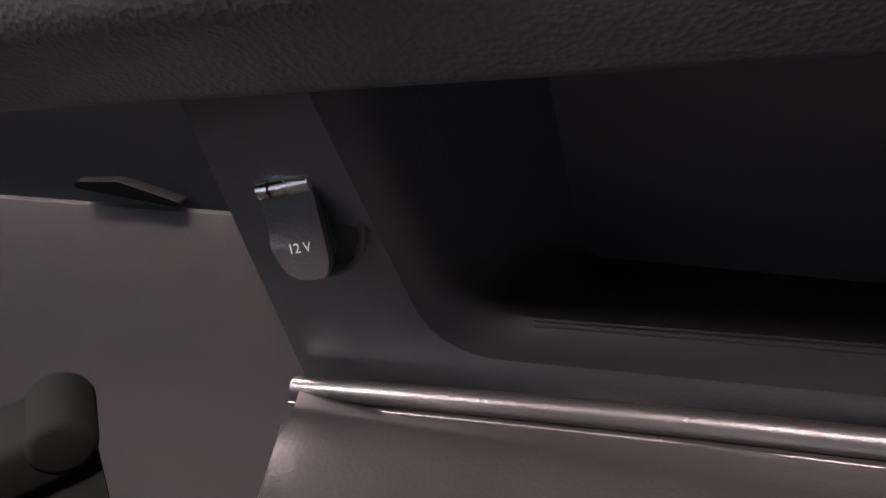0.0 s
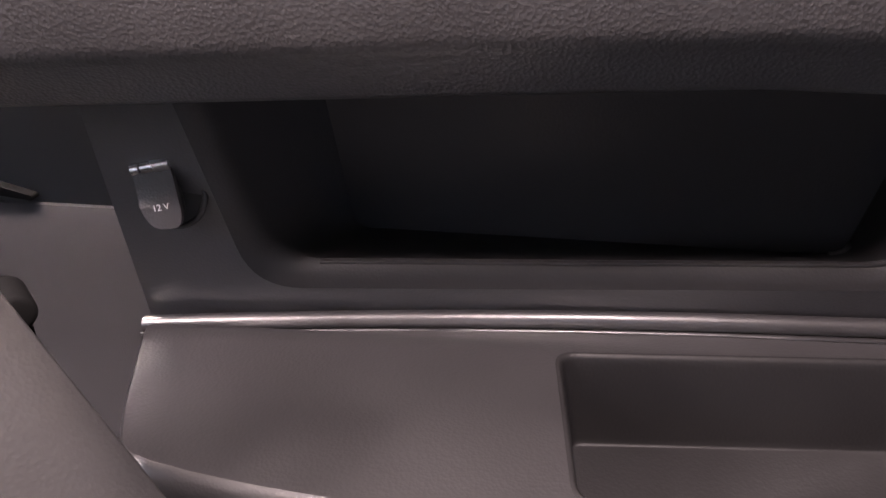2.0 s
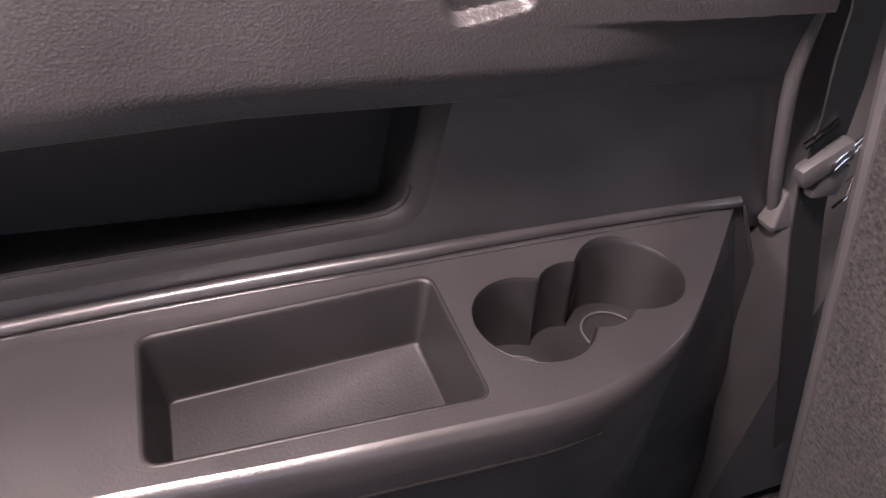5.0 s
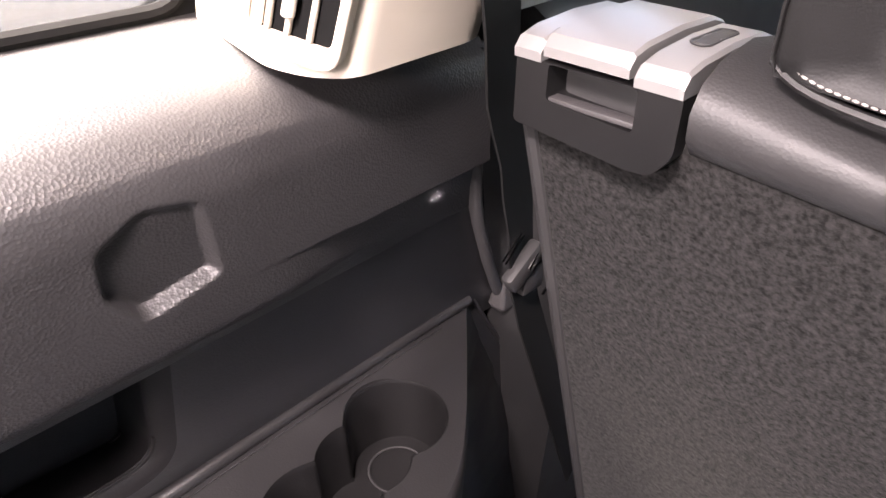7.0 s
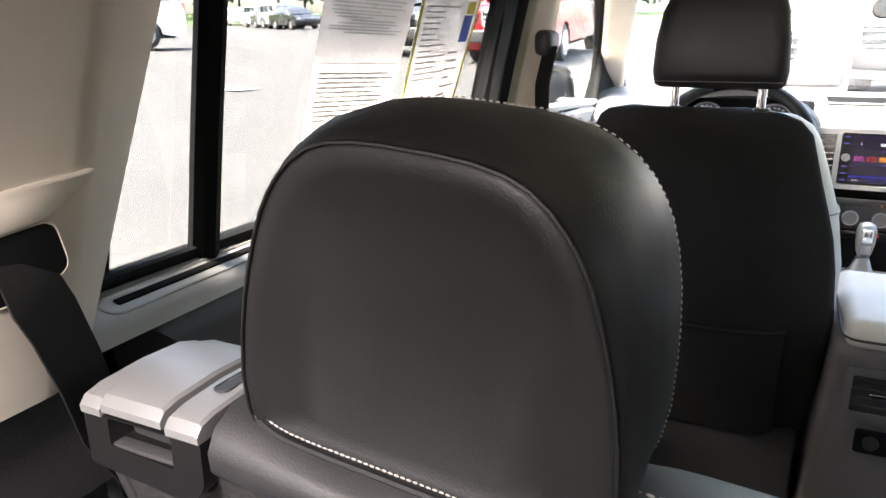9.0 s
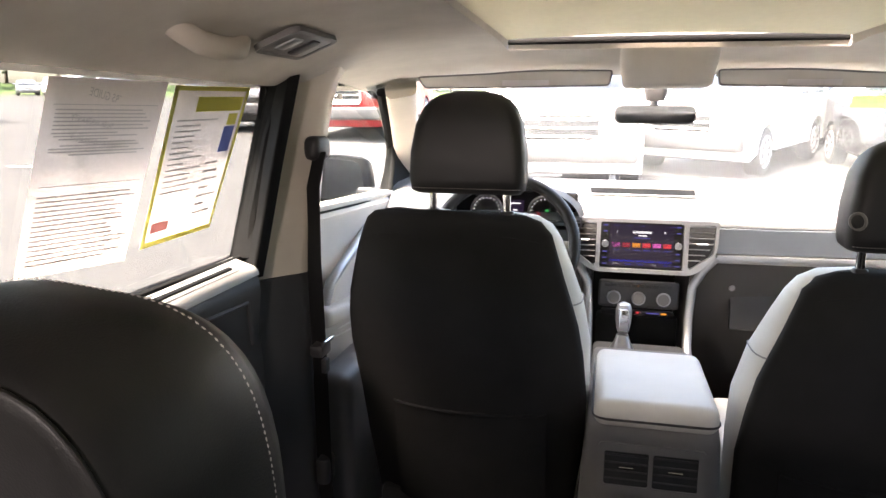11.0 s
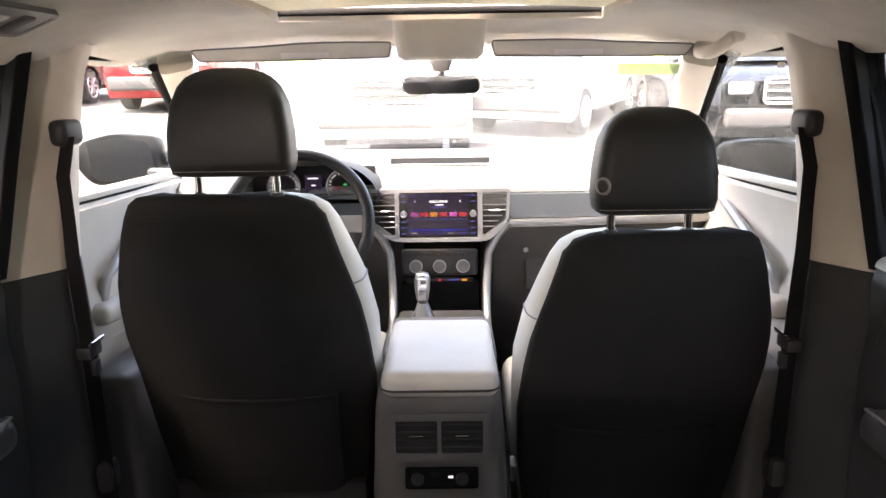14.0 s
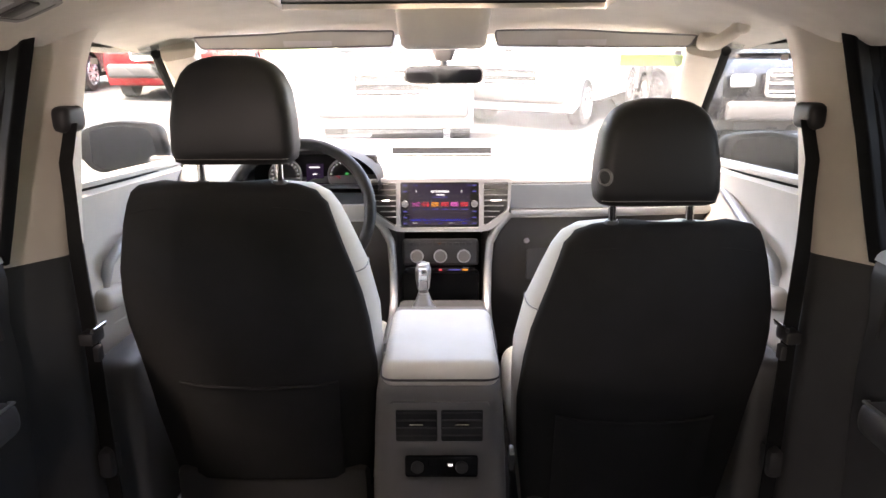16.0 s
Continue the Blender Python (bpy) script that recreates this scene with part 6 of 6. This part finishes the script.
def lot_z(x, y):
    """The lot climbs away from the car, and less steeply far off."""
    h = 0.062 * y - 0.030 * x
    return h if h < 1.2 else 1.2 + 0.5 * (h - 1.2)


gr = bmesh.new()
uphill = Vector((-0.030, 0.062)).normalized()
across = Vector((uphill.y, -uphill.x))
strips = [[gr.verts.new((p.x, p.y, lot_z(p.x, p.y))) for p in (uphill * d + across * e for e in (-1200, 1200))] for d in (-900, 1.2 / 0.068877, 1200)]
for lo_, hi_ in zip(strips, strips[1:]):
    gr.faces.new((lo_[0], lo_[1], hi_[1], hi_[0]))
tagged(link("ground", gr, ASPHALT), "pale worn asphalt of a parking lot", "ground", kind="structure")
for k in range(5):
    x = -2.8 + 2.8 * k
    b = bmesh.new()
    b.faces.new([b.verts.new((x + dx, y, lot_z(x, y) + 0.006)) for dx, y in ((-0.05, 6.2), (0.05, 6.2), (0.05, 11.5), (-0.05, 11.5))])
    tagged(link("parking_line", b, LINE), "white painted parking bay line", "road marking", kind="structure")


def paint(name, col, metal=0.2):
    return material(name, col, 0.25, metal=metal, vary=0.04, vary_size=0.5, coat=0.6)


WHITE_P, RED_P, GREY_P, BLACK_P, SILVER_P = paint("white car paint", (0.75, 0.75, 0.75), 0), paint("red car paint", (0.35, 0.015, 0.02)), paint("dark grey car paint", (0.05, 0.05, 0.06), 0.4), paint("black car paint", (0.012, 0.012, 0.014)), paint("silver car paint", (0.45, 0.46, 0.47), 0.5)


def vehicle(kind, at, turn, col, label, far=False):
    """A parked car, SUV or pickup, its nose along local -y; at: x, y on the lot."""
    L, W, H = {"suv": (4.8, 1.95, 1.75), "pickup": (5.6, 2.0, 1.85), "car": (4.7, 1.85, 1.45)}[kind]
    th = empty({"suv": "parked_suv", "pickup": "pickup_truck", "car": "parked_car"}[kind], label, {"suv": "suv", "pickup": "truck", "car": "car"}[kind], "parked vehicles")
    M = Matrix.Translation((at[0], at[1], lot_z(*at))) @ Matrix.Rotation(radians(3.2), 4, "X") @ Matrix.Rotation(radians(turn), 4, "Z")
    hood = {"suv": 1.08, "pickup": 1.15, "car": 0.92}[kind]
    belt = hood + 0.04
    y0, y1 = -L / 2, L / 2
    lowp = [(y0, 0.45), (y0 - 0.03, 0.65), (y0 + 0.03, hood - 0.12), (y0 + 0.18, hood), (y0 + 1.25, belt), (y1 - 0.12, belt + 0.02), (y1, belt - 0.2), (y1 + 0.02, 0.5), (y1 - 0.1, 0.28)]
    wh = 0.37 if kind != "car" else 0.33
    fy, ry = y0 + 0.95, y1 - 1.05
    under = []
    for cyy in (ry, fy):
        under += [(cyy + (wh + 0.06) * math.cos(a), max(0.28, wh + (wh + 0.06) * math.sin(a))) for a in [math.pi * i / 8 for i in range(9)]]
    outl = lowp + under + [(y0 + 0.1, 0.28)]
    bodyb = plate(outl, [], lambda y, z, w: ((w - 0.5) * (W - 0.10 * max(0, z - 0.9)), y + (0.10 * (2 * (w - 0.5)) ** 2 if y < y0 + 0.5 else 0), z), 0, 1)
    part("body", turned(bodyb, M), col, th, "", 40)
    # front face bowed over the full width
    part("bumper", turned(rbox(W * 0.94, 0.2, 0.26, (0, y0 + 0.06, 0.55), 0.06, 3), M), PLASTIC if kind != "car" else col, th)
    ca, cb = (y0 + 1.15, y1 - 0.1) if kind == "suv" else (y0 + 1.25, y0 + 3.4) if kind == "pickup" else (y0 + 1.25, y1 - 0.75)
    cab = []
    for z, i, j, w in ((belt, 0, 0, W * 0.93), (belt + 0.28, 0.38, 0.12, W * 0.86), (H - 0.06, 0.78, 0.26, W * 0.76), (H, 0.95, 0.4, W * 0.70)):
        cab.append([(x, y, z) for x, y in rounded([(-w / 2, ca + i), (w / 2, ca + i), (w / 2, cb - j), (-w / 2, cb - j)], 0.14)])
    part("cabin", turned(loft(cab), M), col, th, "", 40)
    g = [((belt + 0.05), 0.05), (H - 0.12, 0.70)]
    part("windscreen", turned(loft([[(x, y, z) for x, z in ((-w0, belt + 0.06), (w0, belt + 0.06), (w1, H - 0.13), (-w1, H - 0.13)) for y in (ca + (0.02 if z < belt + 0.1 else 0.68) + dy,)] for dy, w0, w1 in ((-0.025, W * 0.41, W * 0.34), (0.06, W * 0.41, W * 0.34))]), M), DARKGLASS, th)
    n = 3 if kind == "suv" else 2
    for s in (-1, 1):
        span = (cb - 0.35) - (ca + 0.55)
        for k in range(n):
            a, b = ca + 0.55 + span * k / n + 0.04, ca + 0.55 + span * (k + 1) / n - 0.02
            part("window", turned(loft([[(s * (W * xw + dx), y, z) for y, z, xw in ((a, belt + 0.06, 0.457), (b, belt + 0.06, 0.457), (b - 0.04, H - 0.14, 0.40), (a + (0.22 if k == 0 else 0), H - 0.14, 0.40))] for dx in (0.0, 0.014)]), M), DARKGLASS, th)
        for cyy in (fy, ry):
            wl = part("wheel", turned(cyl(wh, 0.24, (s * (W / 2 - 0.13), cyy, wh), (0, 90, 0), 28, bev=0.04), M), TYRE, th, "black tyre with alloy rim")
            rim = [cyl(wh * 0.66, 0.02, (s * (W / 2 - 0.012), cyy, wh), (0, 90, 0), 24)] if far else [torus(wh * 0.64, 0.02, (s * (W / 2 - 0.015), cyy, wh), (0, 90, 0), 28, 6)] + [rbox(0.03, 0.055, wh * 0.62, (s * (W / 2 - 0.015), cyy - wh * 0.32 * math.sin(radians(a)), wh + wh * 0.32 * math.cos(radians(a))), 0.01, 1, (a, 0, 0)) for a in range(0, 360, 45)]
            part("rim", turned(join(*rim), M), RIM, wl)
        part("headlamp", turned(rbox(0.34, 0.10, 0.17, (s * (W / 2 - 0.24), y0 + 0.06, hood - 0.21), 0.04, 2, (0, 0, -s * 14)), M), LAMP, th, "clear headlamp")
        part("door_mirror", turned(rbox(0.22, 0.10, 0.15, (s * (W / 2 + 0.10), ca + 0.55, belt + 0.10), 0.04, 2), M), col, th)
        part("tail_lamp", turned(rbox(0.14, 0.10, 0.26, (s * (W / 2 - 0.10), y1 - 0.02, belt - 0.16), 0.03, 2), M), REDINK, th)
    gw, gh = W * 0.46, 0.30 if kind != "car" else 0.16
    gz = hood - 0.24
    part("grille", turned(rbox(gw, 0.06, gh, (0, y0 + 0.01, gz), 0.04, 2), M), PLASTIC_BLACK, th)
    for k in range(3):
        part("grille_bar", turned(rbox(gw * 0.96, 0.05, 0.035, (0, y0 - 0.02, gz - gh / 2 + gh * (k + 0.5) / 3), 0.012, 1), M), CHROME, th, "chrome grille bar")
    part("grille_frame", turned(tube([(x, y0 - 0.01, gz + z) for x, z in rrect(gw * 1.03, gh * 1.08, 0.06)], 0.022, 6, closed=True), M), CHROME, th)
    if kind == "pickup":
        part("bed_opening", turned(rbox(W * 0.80, y1 - cb - 0.25, 0.04, (0, (cb + y1) / 2 + 0.05, belt + 0.015), 0.01), M), PLASTIC_BLACK, th)
    part("underside", turned(rbox(W * 0.8, L * 0.9, 0.15, (0, 0, 0.33), 0.02), M), RUBBER, th)
    return th


vehicle("pickup", (-5.6, 16.4), 4, RED_P, "red pickup truck with a chrome grille")
vehicle("suv", (-8.6, 16.8), 4, BLACK_P, "black suv parked beside a red truck")
vehicle("pickup", (-17.6, 13.4), -39, WHITE_P, "white pickup truck parked across the lot", far=True)
vehicle("suv", (-23.4, 16.6), -39, GREY_P, "dark grey suv parked across the lot", far=True)
vehicle("suv", (-0.65, 11.1), 0, WHITE_P, "white suv facing the car")
vehicle("suv", (2.1, 13.4), -28, WHITE_P, "white suv parked at an angle")
vehicle("pickup", (5.4, 17.0), -75, WHITE_P, "white pickup truck parked side-on")
vehicle("pickup", (4.75, 12.3), -2, BLACK_P, "dark pickup truck with a wide chrome grille")
vehicle("suv", (9.0, 15.0), -100, GREY_P, "dark grey suv parked side-on")
for k, (x, y, t, c, w) in enumerate(((-53, 57, 46, SILVER_P, "silver"), (-53.5, 61, 46, WHITE_P, "white"), (-49, 56, 46, WHITE_P, "white"), (-39, 47.5, 60, WHITE_P, "white"), (-36.2, 45.2, 60, GREY_P, "dark grey"), (-33.6, 43, 60, SILVER_P, "silver"),
                                     (-31, 41, 60, BLACK_P, "black"), (-60, 58, 46, GREY_P, "dark grey"), (-44, 55, 40, GREY_P, "dark grey"))):
    vehicle("suv" if k % 2 else "car", (x, y), t, c, w + " vehicle parked far across the lot", far=True)

drain = empty("storm_drain", "pale slotted storm drain in the asphalt", "drain")
dx, dy = -8.1, 8.7
part("grate", turned(rbox(0.75, 0.45, 0.02, (0, 0, 0), 0.005), Matrix.Translation((dx, dy, lot_z(dx, dy) + 0.008))), LINE, drain)
for k in range(9):
    part("slot", turned(rbox(0.035, 0.34, 0.01, (-0.32 + 0.08 * k, 0, 0.008), 0), Matrix.Translation((dx, dy, lot_z(dx, dy) + 0.008))), RUBBER, drain)

vg = bmesh.new()
for i in range(24):
    a0, a1 = radians(95 + 80 * i / 24), radians(95 + 80 * (i + 1) / 24)
    vg.faces.new([vg.verts.new((r * math.cos(a), r * math.sin(a), lot_z(r * math.cos(a), r * math.sin(a)) + h)) for r, a, h in ((83, a0, 0.03), (83, a1, 0.03), (110, a1, 1.2), (110, a0, 1.2))])
tagged(link("verge", vg, GRASS), "green grass verge behind the lot", "verge", kind="stuff")


def tree(x, y, h, seed):
    rng = random.Random(seed)
    t = empty("tree", "leafy green tree beyond the parking lot", "tree", "trees behind the lot")
    z0 = lot_z(x, y)
    trunk = tube([(x, y, z0 - 0.3), (x + 0.1, y, z0 + h * 0.3), (x - 0.1, y + 0.2, z0 + h * 0.7)], lambda s: 0.25 * (1 - 0.75 * s), 7)
    limbs = [trunk]
    for k in range(5):
        a, zz = rng.uniform(0, 6.3), z0 + h * rng.uniform(0.3, 0.6)
        limbs.append(tube([(x, y, zz), (x + h * 0.15 * math.cos(a), y + h * 0.15 * math.sin(a), zz + h * 0.18)], lambda s: 0.10 * (1 - 0.7 * s), 5))
    part("trunk", join(*limbs), BARK, t, "brown trunk with limbs")
    vs, fs = [], []
    clumps = [(rng.gauss(0, 0.2) * h, rng.gauss(0, 0.2) * h, h * rng.uniform(0.28, 0.98)) for _ in range(30)]
    for cx, cy_, cz_ in clumps:
        k = 1 - max(0, (cz_ / h - 0.6)) * 1.3
        for _ in range(80):
            p = Vector((x + cx * k, y + cy_ * k, z0 + cz_)) + Vector((rng.gauss(0, 1), rng.gauss(0, 1), rng.gauss(0, 0.8))) * h * 0.055
            n1 = Vector((rng.gauss(0, 1), rng.gauss(0, 1), rng.gauss(0, 1))).normalized()
            n2 = n1.orthogonal().normalized()
            s = h * 0.028
            i0 = len(vs)
            vs += [tuple(p + n1 * s), tuple(p + n2 * s), tuple(p - n1 * s * 0.9), tuple(p - n2 * s)]
            fs.append((i0, i0 + 1, i0 + 2, i0 + 3))
    me = bpy.data.meshes.new("crown")
    me.from_pydata(vs, [], fs)
    me.materials.append(LEAF)
    o = new("crown", me)
    o.parent = t


rt = random.Random(3)
for i in range(34):
    a = radians(92 + 80 * i / 33 + rt.uniform(-1, 1))
    r = rt.uniform(92, 112)
    tree(r * math.cos(a), r * math.sin(a), rt.uniform(9, 14), 100 + i)
# the car's own bonnet and door mirrors
bon = loft([[(x, y, z - 0.10 * (x / 0.85) ** 2) for y, z in ((2.80, 1.24), (3.0, 1.22), (3.6, 1.12), (3.85, 1.02), (3.9, 0.8), (2.80, 0.8))] for x in steps(-0.88, 0.88, 12)])
tagged(link("bonnet", bon, WHITE_P, smooth=50), "white bonnet of the car itself", "bonnet")


def door_mirror(s):
    d = empty("door_mirror", "black door mirror outside the front window", "door mirror", "door mirrors")
    m = Matrix.Diagonal((s, 1, 1, 1))
    c = Vector((1.045, 2.30, 1.328 if s < 0 else 1.285))
    o = rounded([(-0.14, -0.062), (-0.05, -0.088), (0.10, -0.084), (0.15, -0.02), (0.13, 0.055), (0.02, 0.082), (-0.12, 0.070)], 0.035)
    loops = [[tuple(c + Vector((u * k, dy, v * k))) for u, v in o] for dy, k in ((-0.005, 0.985), (0.0, 1.02), (0.03, 1.03), (0.09, 0.92), (0.13, 0.65))]
    part("housing", turned(loft(loops), m), MIRROR_BLACK, d, "black mirror housing", 50)
    part("mirror_glass", turned(loft([[tuple(c + Vector((u * 0.87, -0.012 + dy + 0.06 * u, v * 0.84))) for u, v in o] for dy in (0.0, 0.002)]), m), SIDE_MIRROR, d, "reflecting mirror glass")
    part("arm", turned(rbox(0.16, 0.06, 0.05, (0.88, 2.30, c.z - 0.05), 0.02, 3), m), GLOSS_BLACK, d)


door_mirror(-1)
door_mirror(1)
stk = plate([(0.475, 0.128), (0.655, 0.134), (0.678, 0.215), (0.490, 0.208)], [], lambda x, t, w: (x, lerp(1.85, 2.74, t) - 0.10 * (x / 0.78) ** 2 - 0.006 - w, lerp(1.645, 1.30, t)), 0, 0.001)
tagged(link("windscreen_sticker", stk, YGREEN), "yellow-green year sticker on the windscreen", "sticker")
